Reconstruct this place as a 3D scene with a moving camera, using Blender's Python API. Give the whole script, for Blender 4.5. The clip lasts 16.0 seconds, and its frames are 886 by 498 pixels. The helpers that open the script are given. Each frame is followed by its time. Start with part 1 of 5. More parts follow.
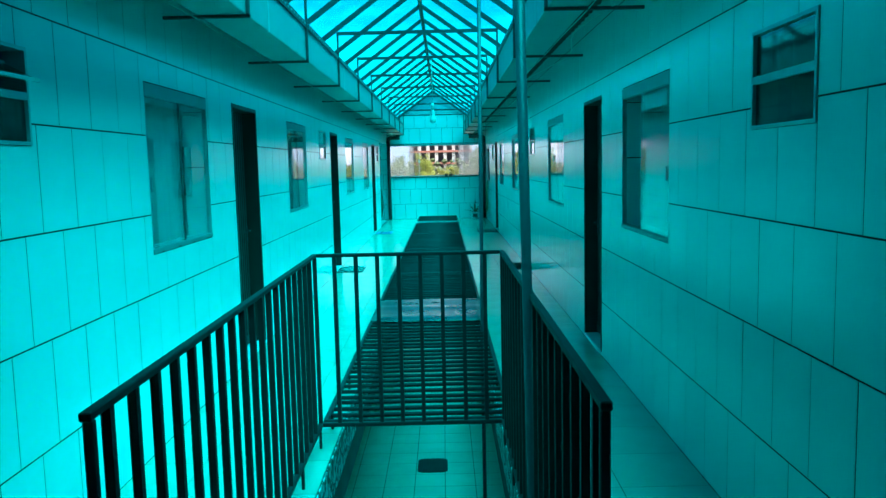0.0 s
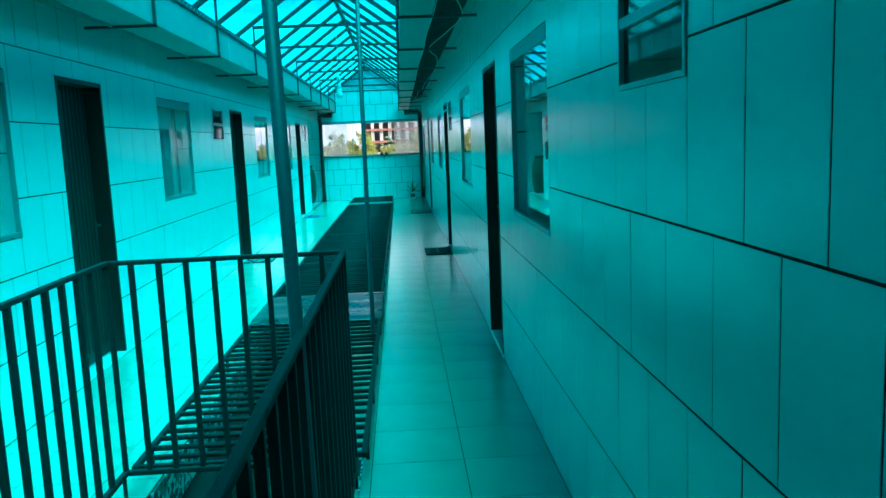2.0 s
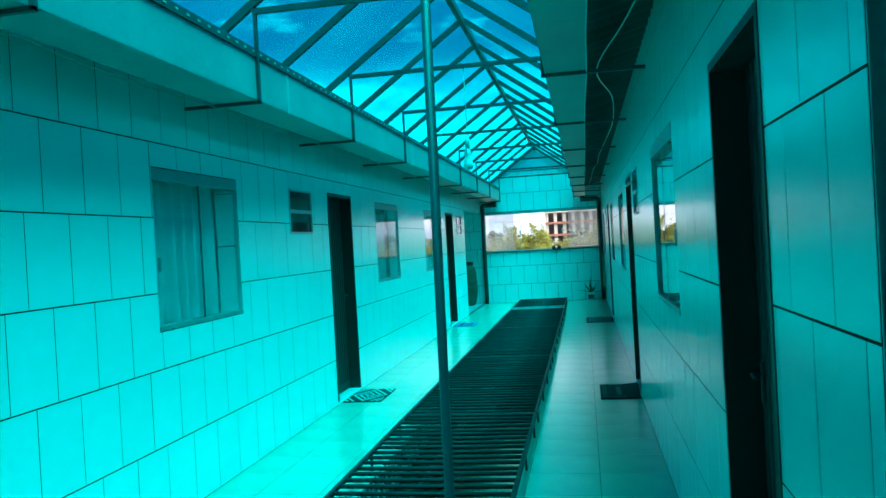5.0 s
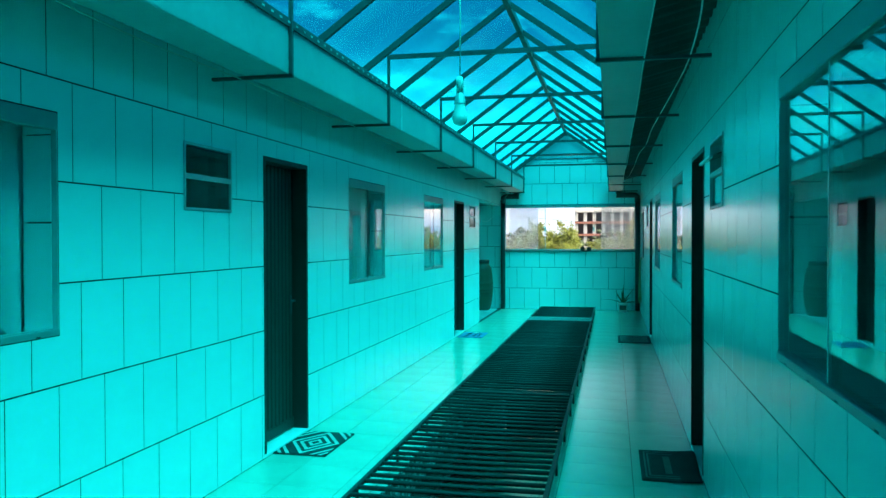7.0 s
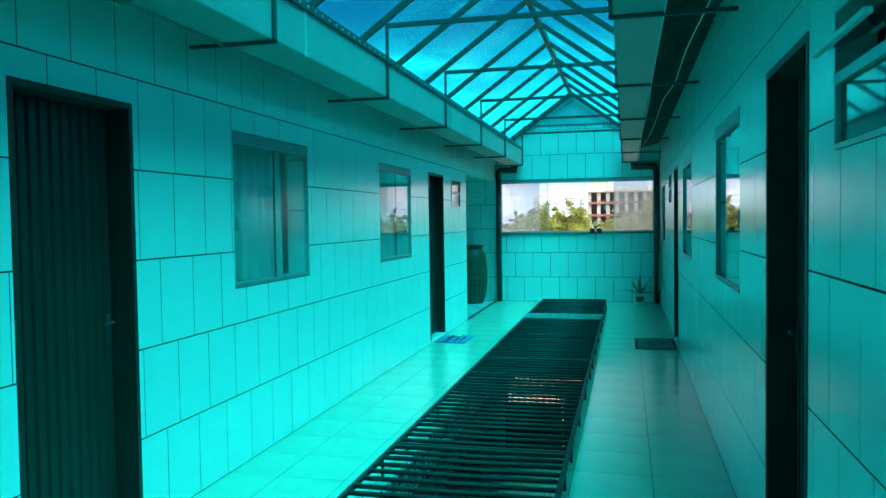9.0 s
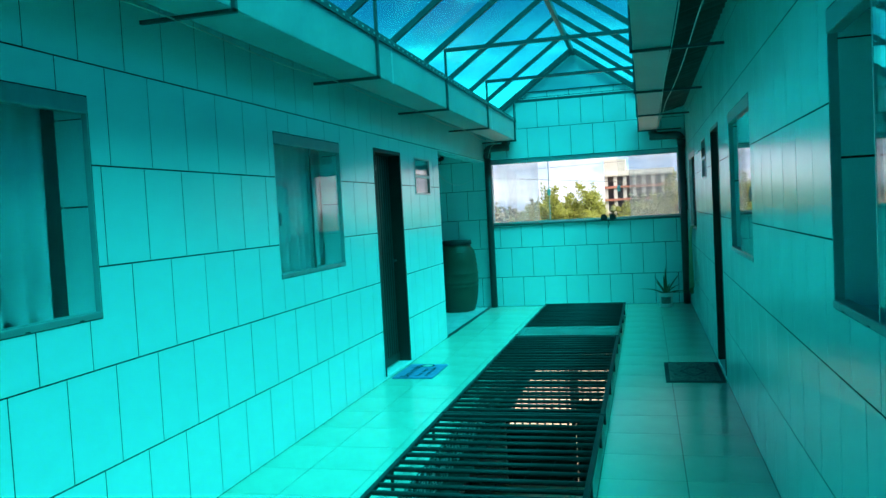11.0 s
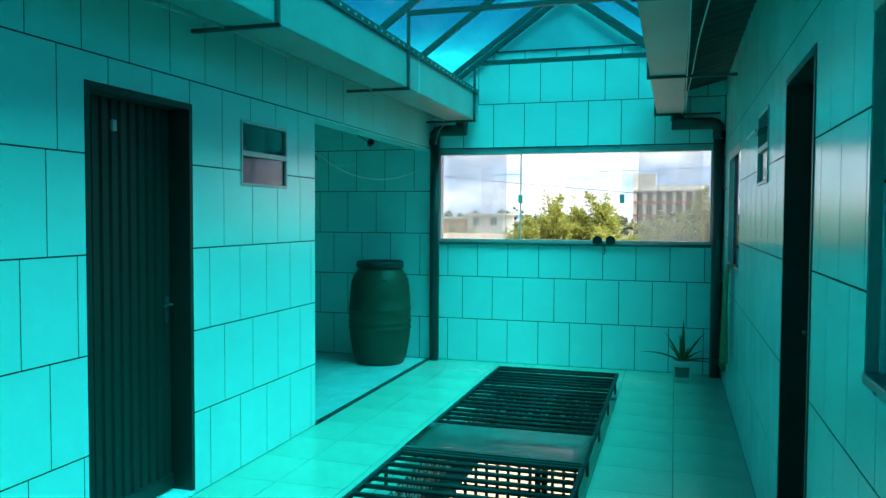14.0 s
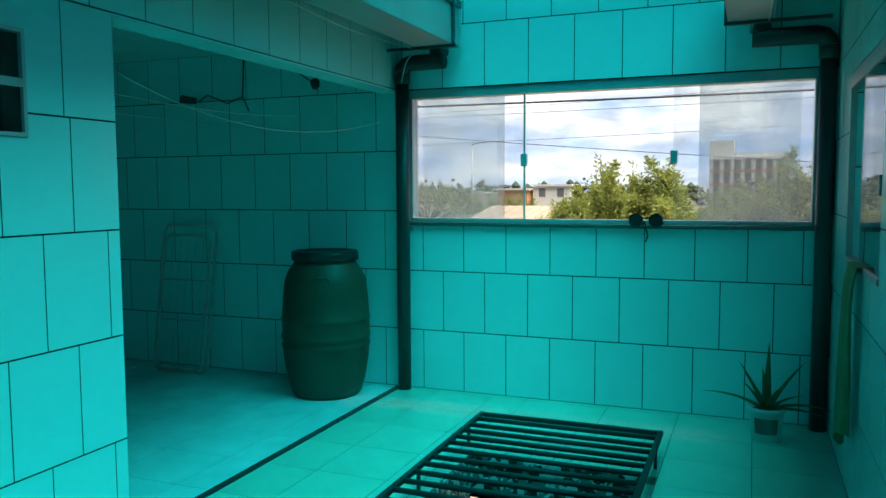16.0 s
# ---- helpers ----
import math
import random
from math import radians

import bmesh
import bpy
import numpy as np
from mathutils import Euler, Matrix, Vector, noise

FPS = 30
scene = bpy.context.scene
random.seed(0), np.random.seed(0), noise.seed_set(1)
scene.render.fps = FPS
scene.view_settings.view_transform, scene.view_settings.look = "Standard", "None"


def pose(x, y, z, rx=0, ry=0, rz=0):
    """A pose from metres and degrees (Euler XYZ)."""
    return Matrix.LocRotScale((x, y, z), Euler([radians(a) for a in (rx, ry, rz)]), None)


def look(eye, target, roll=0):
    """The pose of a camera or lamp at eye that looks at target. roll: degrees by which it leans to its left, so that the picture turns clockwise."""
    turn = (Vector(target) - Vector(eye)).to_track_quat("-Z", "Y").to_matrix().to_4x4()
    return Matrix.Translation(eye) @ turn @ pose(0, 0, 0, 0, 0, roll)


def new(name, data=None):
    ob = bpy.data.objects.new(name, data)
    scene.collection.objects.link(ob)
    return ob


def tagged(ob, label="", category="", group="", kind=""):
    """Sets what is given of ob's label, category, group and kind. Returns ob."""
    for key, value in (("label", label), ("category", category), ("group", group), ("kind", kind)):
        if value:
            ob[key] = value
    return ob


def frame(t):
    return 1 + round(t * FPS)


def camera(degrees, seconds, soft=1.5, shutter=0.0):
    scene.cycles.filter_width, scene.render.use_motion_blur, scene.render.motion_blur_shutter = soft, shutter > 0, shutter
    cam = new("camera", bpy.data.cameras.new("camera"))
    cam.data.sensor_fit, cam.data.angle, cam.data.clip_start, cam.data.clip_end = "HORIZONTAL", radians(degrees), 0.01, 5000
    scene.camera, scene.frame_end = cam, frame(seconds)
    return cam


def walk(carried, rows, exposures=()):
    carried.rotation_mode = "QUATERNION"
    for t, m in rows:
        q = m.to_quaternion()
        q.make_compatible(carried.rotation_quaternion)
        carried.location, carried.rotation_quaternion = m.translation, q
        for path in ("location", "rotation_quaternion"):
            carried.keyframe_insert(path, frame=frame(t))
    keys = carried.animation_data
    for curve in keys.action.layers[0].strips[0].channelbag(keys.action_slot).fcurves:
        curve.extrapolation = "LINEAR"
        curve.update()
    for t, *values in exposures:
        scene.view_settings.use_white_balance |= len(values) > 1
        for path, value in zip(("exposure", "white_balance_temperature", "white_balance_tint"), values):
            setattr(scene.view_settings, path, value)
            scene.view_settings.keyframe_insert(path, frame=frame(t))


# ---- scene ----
cam = camera(59.5, 16.0)
PATH = [
    (0, (0.168, 0.258, 1.594), (0.163, 2.246, 1.379), -1.3),
    (0.5, (0.224, 0.312, 1.576), (0.306, 2.289, 1.287), -3.0),
    (1, (0.411, 0.497, 1.575), (0.382, 2.475, 1.278), -2.0),
    (1.5, (0.584, 0.745, 1.558), (0.505, 2.719, 1.242), -2.3),
    (2, (0.76, 1.1, 1.58), (0.86, 3.078, 1.305), -2.4),
    (2.5, (0.958, 1.52, 1.566), (0.898, 3.495, 1.259), -3.2),
    (3, (1.042, 2.007, 1.542), (0.819, 3.969, 1.226), -2.1),
    (3.5, (1.057, 2.554, 1.525), (0.981, 4.518, 1.156), -1.8),
    (4, (1.032, 3.201, 1.565), (0.719, 5.17, 1.408), -0.2),
    (4.5, (0.985, 3.851, 1.57), (0.626, 5.818, 1.516), -2.4),
    (4.7, (0.989, 4.094, 1.549), (0.634, 6.063, 1.536), -3.4),
    (6.8, (0.887, 6.642, 1.572), (0.473, 8.599, 1.537), 0.4),
    (7, (0.881, 6.832, 1.549), (0.453, 8.785, 1.519), -0.1),
    (7.5, (0.932, 7.47, 1.561), (0.474, 9.416, 1.505), 0.9),
    (8, (0.917, 8.072, 1.541), (0.549, 10.036, 1.469), 1.1),
    (8.5, (0.908, 8.672, 1.54), (0.456, 10.62, 1.492), -0.4),
    (9, (0.872, 9.256, 1.529), (0.41, 11.2, 1.454), -0.8),
    (9.2, (0.859, 9.488, 1.529), (0.434, 11.439, 1.421), -1.3),
    (11.3, (0.849, 12.241, 1.51), (0.336, 14.172, 1.414), -3.2),
    (11.5, (0.856, 12.481, 1.516), (0.371, 14.419, 1.415), -3.2),
    (12, (0.916, 13.156, 1.536), (0.424, 15.093, 1.485), -1.0),
    (12.5, (0.948, 13.808, 1.539), (0.517, 15.76, 1.471), -1.2),
    (13, (1.009, 14.433, 1.549), (0.494, 16.366, 1.516), 0.7),
    (13.5, (1.005, 15.068, 1.538), (0.464, 16.992, 1.442), 0.8),
    (13.6, (1.011, 15.186, 1.539), (0.475, 17.11, 1.438), 0.9),
    (14, (0.993, 15.676, 1.526), (0.422, 17.59, 1.443), 0.3),
    (14.5, (0.954, 16.314, 1.524), (0.231, 18.177, 1.434), 0.8),
    (15, (0.956, 16.93, 1.525), (0.266, 18.806, 1.454), 0.3),
    (15.5, (0.978, 17.595, 1.501), (0.2, 19.435, 1.39), 0.6),
    (16, (0.982, 18.260, 1.513), (0.241, 20.112, 1.358), -0.3),
]
EXPOSURES = [(0.0, 2.2, 6050, 10), (4.0, 2.08, 6350, 10), (8.0, 1.95, 6600, 10), (15.0, 1.85, 6750, 10), (16.0, 1.33, 6650, 10)]
walk(cam, [(t, look(eye, target, roll)) for t, eye, target, roll in PATH], EXPOSURES)

# ---- world and sun ----
SUN_WAY = Vector((-0.29, 0.17, -1.0)).normalized()
world = bpy.data.worlds.new("sky")
scene.world = world
world.use_nodes = True
wn = world.node_tree
sky = wn.nodes.new("ShaderNodeTexSky")
sky.sky_type = "NISHITA"
sky.sun_disc = False
sky.sun_elevation = math.asin(-SUN_WAY.z)
sky.sun_rotation = math.atan2(-SUN_WAY.x, -SUN_WAY.y)
sky.air_density, sky.dust_density, sky.ozone_density = 0.55, 0.3, 3.0
wn.nodes["Background"].inputs["Strength"].default_value = 0.043
wn.links.new(sky.outputs["Color"], wn.nodes["Background"].inputs["Color"])

sun = new("sun", bpy.data.lights.new("sun", "SUN"))
sun.data.energy, sun.data.angle, sun.data.color = 4.3, radians(58), (1.0, 0.96, 0.86)
sun.matrix_world = look((0, 0, 0), SUN_WAY)
SKY_GLOW = 0.66


# ---- materials ----
def nodes_of(name):
    m = bpy.data.materials.new(name)
    m.use_nodes = True
    nt = m.node_tree
    return m, nt, nt.nodes["Principled BSDF"]


def mat(name, base, rough=0.5, metal=0.0, vary=0.12, scale=6.0, fine=60.0, bump=0.05, tint=None, piece=0.0, coat=0.0, spec=0.5):
    """Base colour with broad stains, fine grain, relief and, for pieces, a shade of their own."""
    m, nt, bs = nodes_of(name)
    n, l = nt.nodes, nt.links
    tc = n.new("ShaderNodeTexCoord")
    a = n.new("ShaderNodeTexNoise")
    a.inputs["Scale"].default_value, a.inputs["Detail"].default_value = scale, 5
    b = n.new("ShaderNodeTexNoise")
    b.inputs["Scale"].default_value, b.inputs["Detail"].default_value = fine, 3
    l.new(tc.outputs["Object"], a.inputs["Vector"])
    l.new(tc.outputs["Object"], b.inputs["Vector"])
    ramp = n.new("ShaderNodeMix")
    ramp.data_type = "RGBA"
    dark = tuple(max(0.0, c * (1 - vary * 2)) for c in (tint or base))
    lite = tuple(min(1.0, c * (1 + vary * 0.6)) for c in base)
    ramp.inputs[6].default_value, ramp.inputs[7].default_value = (*dark, 1), (*lite, 1)
    add = n.new("ShaderNodeMath")
    add.operation = "MULTIPLY_ADD"
    add.inputs[1].default_value = 0.35
    l.new(b.outputs["Fac"], add.inputs[0])
    sub = n.new("ShaderNodeMath")
    sub.operation = "MULTIPLY_ADD"
    sub.inputs[1].default_value, sub.inputs[2].default_value = 1.3, -0.25
    l.new(a.outputs["Fac"], sub.inputs[0])
    l.new(sub.outputs[0], add.inputs[2])
    l.new(add.outputs[0], ramp.inputs[0])
    col = ramp.outputs[2]
    if piece:
        info, geo = n.new("ShaderNodeObjectInfo"), n.new("ShaderNodeNewGeometry")
        s = n.new("ShaderNodeMath")
        s.operation = "ADD"
        l.new(info.outputs["Random"], s.inputs[0])
        l.new(geo.outputs["Random Per Island"], s.inputs[1])
        hsv = n.new("ShaderNodeHueSaturation")
        k = n.new("ShaderNodeMath")
        k.operation = "MULTIPLY_ADD"
        k.inputs[1].default_value, k.inputs[2].default_value = piece, 1 - piece
        l.new(s.outputs[0], k.inputs[0])
        l.new(k.outputs[0], hsv.inputs["Value"])
        l.new(col, hsv.inputs["Color"])
        col = hsv.outputs["Color"]
    l.new(col, bs.inputs["Base Color"])
    bs.inputs["Metallic"].default_value = metal
    bs.inputs["Specular IOR Level"].default_value = spec
    bs.inputs["Coat Weight"].default_value = coat
    r = n.new("ShaderNodeMapRange")
    r.inputs["To Min"].default_value, r.inputs["To Max"].default_value = max(0.02, rough - 0.08), min(1, rough + 0.1)
    l.new(a.outputs["Fac"], r.inputs["Value"])
    l.new(r.outputs["Result"], bs.inputs["Roughness"])
    if bump:
        bp = n.new("ShaderNodeBump")
        bp.inputs["Strength"].default_value, bp.inputs["Distance"].default_value = bump, 0.004
        l.new(b.outputs["Fac"], bp.inputs["Height"])
        l.new(bp.outputs["Normal"], bs.inputs["Normal"])
    return m


WALL_TILE = mat("glazed_wall_tile", (0.40, 0.85, 0.86), 0.19, vary=0.025, scale=2.5, fine=14, bump=0.012, piece=0.03, coat=0.0)
FLOOR_TILE = mat("floor_tile", (0.28, 0.52, 0.44), 0.17, vary=0.10, scale=3.0, fine=90, bump=0.03, piece=0.03, spec=0.6)
GROUT = mat("grey_grout", (0.015, 0.015, 0.015), 0.9, vary=0.3, scale=5, fine=120, bump=0.2)
FLOOR_GROUT = mat("floor_grout", (0.10, 0.10, 0.095), 0.9, vary=0.3, scale=5, fine=120, bump=0.2)
PLASTER = mat("white_plaster", (0.72, 0.72, 0.70), 0.85, vary=0.1, scale=2, fine=40, bump=0.1)
CEILING = mat("ceiling_paint", (0.72, 0.73, 0.72), 0.9, vary=0.12, scale=2, fine=40, bump=0.1)
STONE = mat("dark_stone_sill", (0.12, 0.12, 0.12), 0.4, vary=0.4, scale=40, fine=160, bump=0.1)
IRON = mat("dark_painted_iron", (0.026, 0.028, 0.03), 0.62, metal=0.0, vary=0.25, scale=9, fine=140, bump=0.08, spec=0.3)
DOOR_IRON = mat("brown_door_enamel", (0.030, 0.025, 0.022), 0.5, vary=0.2, scale=4, fine=90, bump=0.06)
# This grey also colours the sheets that stand in for unlit bathrooms
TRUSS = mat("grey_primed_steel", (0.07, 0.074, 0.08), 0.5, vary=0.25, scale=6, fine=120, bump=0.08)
POST = mat("grey_painted_post", (0.06, 0.07, 0.085), 0.45, vary=0.2, scale=5, fine=80, bump=0.05)
GALV = mat("galvanised_sheet", (0.55, 0.56, 0.57), 0.42, metal=0.35, vary=0.18, scale=3, fine=50, bump=0.05)
GUTTER = mat("white_painted_gutter", (0.36, 0.37, 0.37), 0.45, vary=0.16, scale=2.2, fine=30, bump=0.08)
ALU = mat("aluminium_frame", (0.52, 0.53, 0.54), 0.38, metal=0.4, vary=0.1, scale=8, fine=120, bump=0.04)
TRACK = mat("dull_track", (0.30, 0.31, 0.32), 0.4, metal=0.2, vary=0.12, scale=8, fine=120, bump=0.04)
DARK_ALU = mat("dark_sash", (0.08, 0.085, 0.09), 0.4, vary=0.15, scale=8, fine=120, bump=0.04)
EAVE = mat("weathered_roof_sheet", (0.08, 0.078, 0.07), 0.9, vary=0.35, scale=4, fine=50, bump=0.2)
PVC = mat("dark_downpipe", (0.045, 0.045, 0.045), 0.4, vary=0.2, scale=5, fine=60, bump=0.03)
BARREL = mat("barrel_plastic", (0.065, 0.058, 0.036), 0.50, vary=0.2, scale=4, fine=40, bump=0.05, tint=(0.07, 0.045, 0.03))
BLACK = mat("black_plastic", (0.02, 0.02, 0.022), 0.4, vary=0.2, scale=10, fine=100, bump=0.04)
WHITE_PLASTIC = mat("white_plastic", (0.75, 0.75, 0.73), 0.4, vary=0.08, scale=8, fine=90, bump=0.03)
ALOE = mat("aloe_leaf", (0.07, 0.13, 0.045), 0.45, vary=0.3, scale=14, fine=120, bump=0.1)
SOIL = mat("potting_soil", (0.05, 0.038, 0.028), 0.95, vary=0.4, scale=30, fine=200, bump=0.5)
TOWEL = mat("green_towel", (0.13, 0.26, 0.13), 0.95, vary=0.2, scale=9, fine=300, bump=0.5)
MAT_BLUE = mat("blue_mat_pile", (0.05, 0.22, 0.42), 0.95, vary=0.2, scale=12, fine=400, bump=0.6)
MAT_DARK = mat("dark_mat_pile", (0.03, 0.033, 0.036), 0.95, vary=0.3, scale=12, fine=400, bump=0.6)
MAT_GREY = mat("grey_mat_pile", (0.16, 0.17, 0.16), 0.95, vary=0.3, scale=12, fine=400, bump=0.6)
MAT_LIGHT = mat("light_mat_pile", (0.55, 0.57, 0.55), 0.95, vary=0.2, scale=12, fine=400, bump=0.6)
CABLE = mat("white_cable", (0.62, 0.62, 0.58), 0.5, vary=0.15, scale=20, fine=100, bump=0.02)
SHEET_METAL = mat("grey_cover_sheet", (0.06, 0.068, 0.072), 0.28, metal=0.0, vary=0.18, scale=5, fine=40, bump=0.05)
LAWN = mat("dry_ground", (0.16, 0.15, 0.09), 0.95, vary=0.4, scale=0.08, fine=2.0, bump=0.3)
YARD = mat("pale_concrete_yard", (0.44, 0.33, 0.24), 0.9, vary=0.2, scale=1.5, fine=30, bump=0.2)
LEAF = mat("tree_leaf", (0.24, 0.29, 0.07), 0.5, vary=0.4, scale=1.2, fine=14, bump=0.0, piece=0.35)
BARK = mat("tree_bark", (0.10, 0.075, 0.05), 0.95, vary=0.4, scale=8, fine=60, bump=0.5)
FAR_WHITE = mat("far_white_wall", (0.70, 0.68, 0.64), 0.9, vary=0.15, scale=0.3, fine=3, bump=0.0)
FAR_RED = mat("far_red_paint", (0.48, 0.20, 0.15), 0.9, vary=0.2, scale=0.3, fine=3, bump=0.0)
FAR_ORANGE = mat("far_orange_wall", (0.62, 0.28, 0.13), 0.9, vary=0.2, scale=0.3, fine=3, bump=0.0)
FAR_DARK = mat("far_dark_opening", (0.16, 0.16, 0.18), 0.6, vary=0.3, scale=0.5, fine=3, bump=0.0)
FAR_TREE = mat("far_foliage", (0.06, 0.085, 0.035), 0.9, vary=0.4, scale=0.15, fine=1.5, bump=0.0)


GABLE = mat("turquoise_gable_sheet", (0.03, 0.60, 0.68), 0.4, vary=0.06, scale=2, fine=30, bump=0.03)
WET_FLOOR = mat("alcove_floor_tile", (0.40, 0.66, 0.68), 0.22, vary=0.12, scale=4.0, fine=60, bump=0.03)
# Dark grey: the shade under the slab is put into the beam's colour
SHADE_BEAM = mat("shade_toned_beam", (0.13, 0.125, 0.12), 0.9, vary=0.3, scale=4, fine=60, bump=0.3)


def let_through(m, share, colour):
    """Lets part of the light pass a thin leaf."""
    nt = m.node_tree
    n, l = nt.nodes, nt.links
    tl, mix = n.new("ShaderNodeBsdfTranslucent"), n.new("ShaderNodeMixShader")
    tl.inputs["Color"].default_value = (*colour, 1)
    mix.inputs[0].default_value = share
    l.new(n["Principled BSDF"].outputs[0], mix.inputs[1])
    l.new(tl.outputs[0], mix.inputs[2])
    l.new(mix.outputs[0], n["Material Output"].inputs["Surface"])


let_through(LEAF, 0.4, (0.42, 0.44, 0.10))


def mosaic():
    """Small square-cut chips, light and dark by chance, in a grey bed."""
    m, nt, bs = nodes_of("mosaic_edge")
    n, l = nt.nodes, nt.links
    tc, vo, sp, r = n.new("ShaderNodeTexCoord"), n.new("ShaderNodeTexVoronoi"), n.new("ShaderNodeSeparateColor"), n.new("ShaderNodeValToRGB")
    vo.inputs["Scale"].default_value = 34
    l.new(tc.outputs["Object"], vo.inputs["Vector"])
    l.new(vo.outputs["Color"], sp.inputs["Color"])
    r.color_ramp.interpolation = "CONSTANT"
    r.color_ramp.elements[0].color = (0.03, 0.03, 0.03, 1)
    r.color_ramp.elements[1].position, r.color_ramp.elements[1].color = 0.62, (0.72, 0.72, 0.70, 1)
    e = r.color_ramp.elements.new(0.38)
    e.color = (0.22, 0.22, 0.21, 1)
    l.new(sp.outputs["Red"], r.inputs["Fac"])
    l.new(r.outputs["Color"], bs.inputs["Base Color"])
    bs.inputs["Roughness"].default_value = 0.45
    bp = n.new("ShaderNodeBump")
    bp.inputs["Strength"].default_value, bp.inputs["Distance"].default_value = 0.3, 0.003
    bp.invert = True
    l.new(vo.outputs["Distance"], bp.inputs["Height"])
    l.new(bp.outputs["Normal"], bs.inputs["Normal"])
    return m


MOSAIC = mosaic()


def roof_sheet(name, low, high):
    """Turquoise translucent sheet: part clear, part milky, its milky streaks imitating clouds seen through it."""
    m, nt, bs = nodes_of(name)
    n, l = nt.nodes, nt.links
    n.remove(bs)
    tc, mp, no = n.new("ShaderNodeTexCoord"), n.new("ShaderNodeMapping"), n.new("ShaderNodeTexNoise")
    mp.inputs["Scale"].default_value = (0.7, 1.1, 0.7)
    no.inputs["Scale"].default_value, no.inputs["Detail"].default_value = 1.6, 4
    l.new(tc.outputs["Object"], mp.inputs["Vector"])
    l.new(mp.outputs["Vector"], no.inputs["Vector"])
    tr, tl, gl = n.new("ShaderNodeBsdfTransparent"), n.new("ShaderNodeBsdfTranslucent"), n.new("ShaderNodeBsdfGlossy")
    tr.inputs["Color"].default_value = (0.0, 0.655, 0.725, 1)
    tl.inputs["Color"].default_value = (0.0, 0.71, 0.84, 1)
    gl.inputs["Roughness"].default_value = 0.25
    r = n.new("ShaderNodeMapRange")
    r.inputs["From Min"].default_value, r.inputs["From Max"].default_value = 0.42, 0.72
    r.inputs["To Min"].default_value, r.inputs["To Max"].default_value = low, high
    l.new(no.outputs["Fac"], r.inputs["Value"])
    mix, mix2 = n.new("ShaderNodeMixShader"), n.new("ShaderNodeMixShader")
    mix2.inputs[0].default_value = 0.04
    l.new(r.outputs["Result"], mix.inputs[0])
    l.new(tr.outputs[0], mix.inputs[1])
    l.new(tl.outputs[0], mix.inputs[2])
    l.new(mix.outputs[0], mix2.inputs[1])
    l.new(gl.outputs[0], mix2.inputs[2])
    l.new(mix2.outputs[0], n["Material Output"].inputs["Surface"])
    return m


def glass(name, tint=(0.92, 0.97, 0.96), haze=0.0, rough=0.0, ior=1.45):
    """A thin pane: clear with a mirror gloss at grazing angles, and a film of dust."""
    m, nt, bs = nodes_of(name)
    n, l = nt.nodes, nt.links
    n.remove(bs)
    tr, gl, df = n.new("ShaderNodeBsdfTransparent"), n.new("ShaderNodeBsdfGlossy"), n.new("ShaderNodeBsdfTranslucent")
    tr.inputs["Color"].default_value = (*tint, 1)
    df.inputs["Color"].default_value = (0.8, 0.82, 0.82, 1)
    gl.inputs["Roughness"].default_value = rough
    lw, pw, fr = n.new("ShaderNodeLayerWeight"), n.new("ShaderNodeMath"), n.new("ShaderNodeMath")
    lw.inputs["Blend"].default_value = 0.5
    pw.operation, fr.operation = "POWER", "MULTIPLY_ADD"
    r0 = ((ior - 1) / (ior + 1)) ** 2
    pw.inputs[1].default_value, fr.inputs[1].default_value, fr.inputs[2].default_value = 4.0, 1 - r0, r0
    l.new(lw.outputs["Facing"], pw.inputs[0])
    l.new(pw.outputs[0], fr.inputs[0])
    mix, mix2 = n.new("ShaderNodeMixShader"), n.new("ShaderNodeMixShader")
    no, mr = n.new("ShaderNodeTexNoise"), n.new("ShaderNodeMapRange")
    no.inputs["Scale"].default_value, no.inputs["Detail"].default_value = 2.5, 4
    tc = n.new("ShaderNodeTexCoord")
    l.new(tc.outputs["Object"], no.inputs["Vector"])
    mr.inputs["To Min"].default_value, mr.inputs["To Max"].default_value = haze * 0.6, haze * 1.4
    l.new(no.outputs["Fac"], mr.inputs["Value"])
    l.new(mr.outputs["Result"], mix.inputs[0])
    l.new(tr.outputs[0], mix.inputs[1])
    l.new(df.outputs[0], mix.inputs[2])
    l.new(fr.outputs[0], mix2.inputs[0])
    l.new(mix.outputs[0], mix2.inputs[1])
    l.new(gl.outputs[0], mix2.inputs[2])
    l.new(mix2.outputs[0], n["Material Output"].inputs["Surface"])
    return m


ROOF = roof_sheet("turquoise_roof_sheet", 0.028, 0.075)
PANE = glass("window_glass", (0.97, 0.98, 0.98), haze=0.02, ior=1.5)
CLEAR = glass("end_window_glass", (0.93, 0.95, 0.95), haze=0.03)
HAZY = glass("dusty_glass", (0.86, 0.90, 0.93), haze=0.20, rough=0.05)
FROST = glass("frosted_vent_glass", (0.45, 0.5, 0.5), haze=0.17, rough=0.04, ior=1.55)
COVER2 = glass("clear_cover_sheet", (0.72, 0.76, 0.76), haze=0.62, rough=0.08)


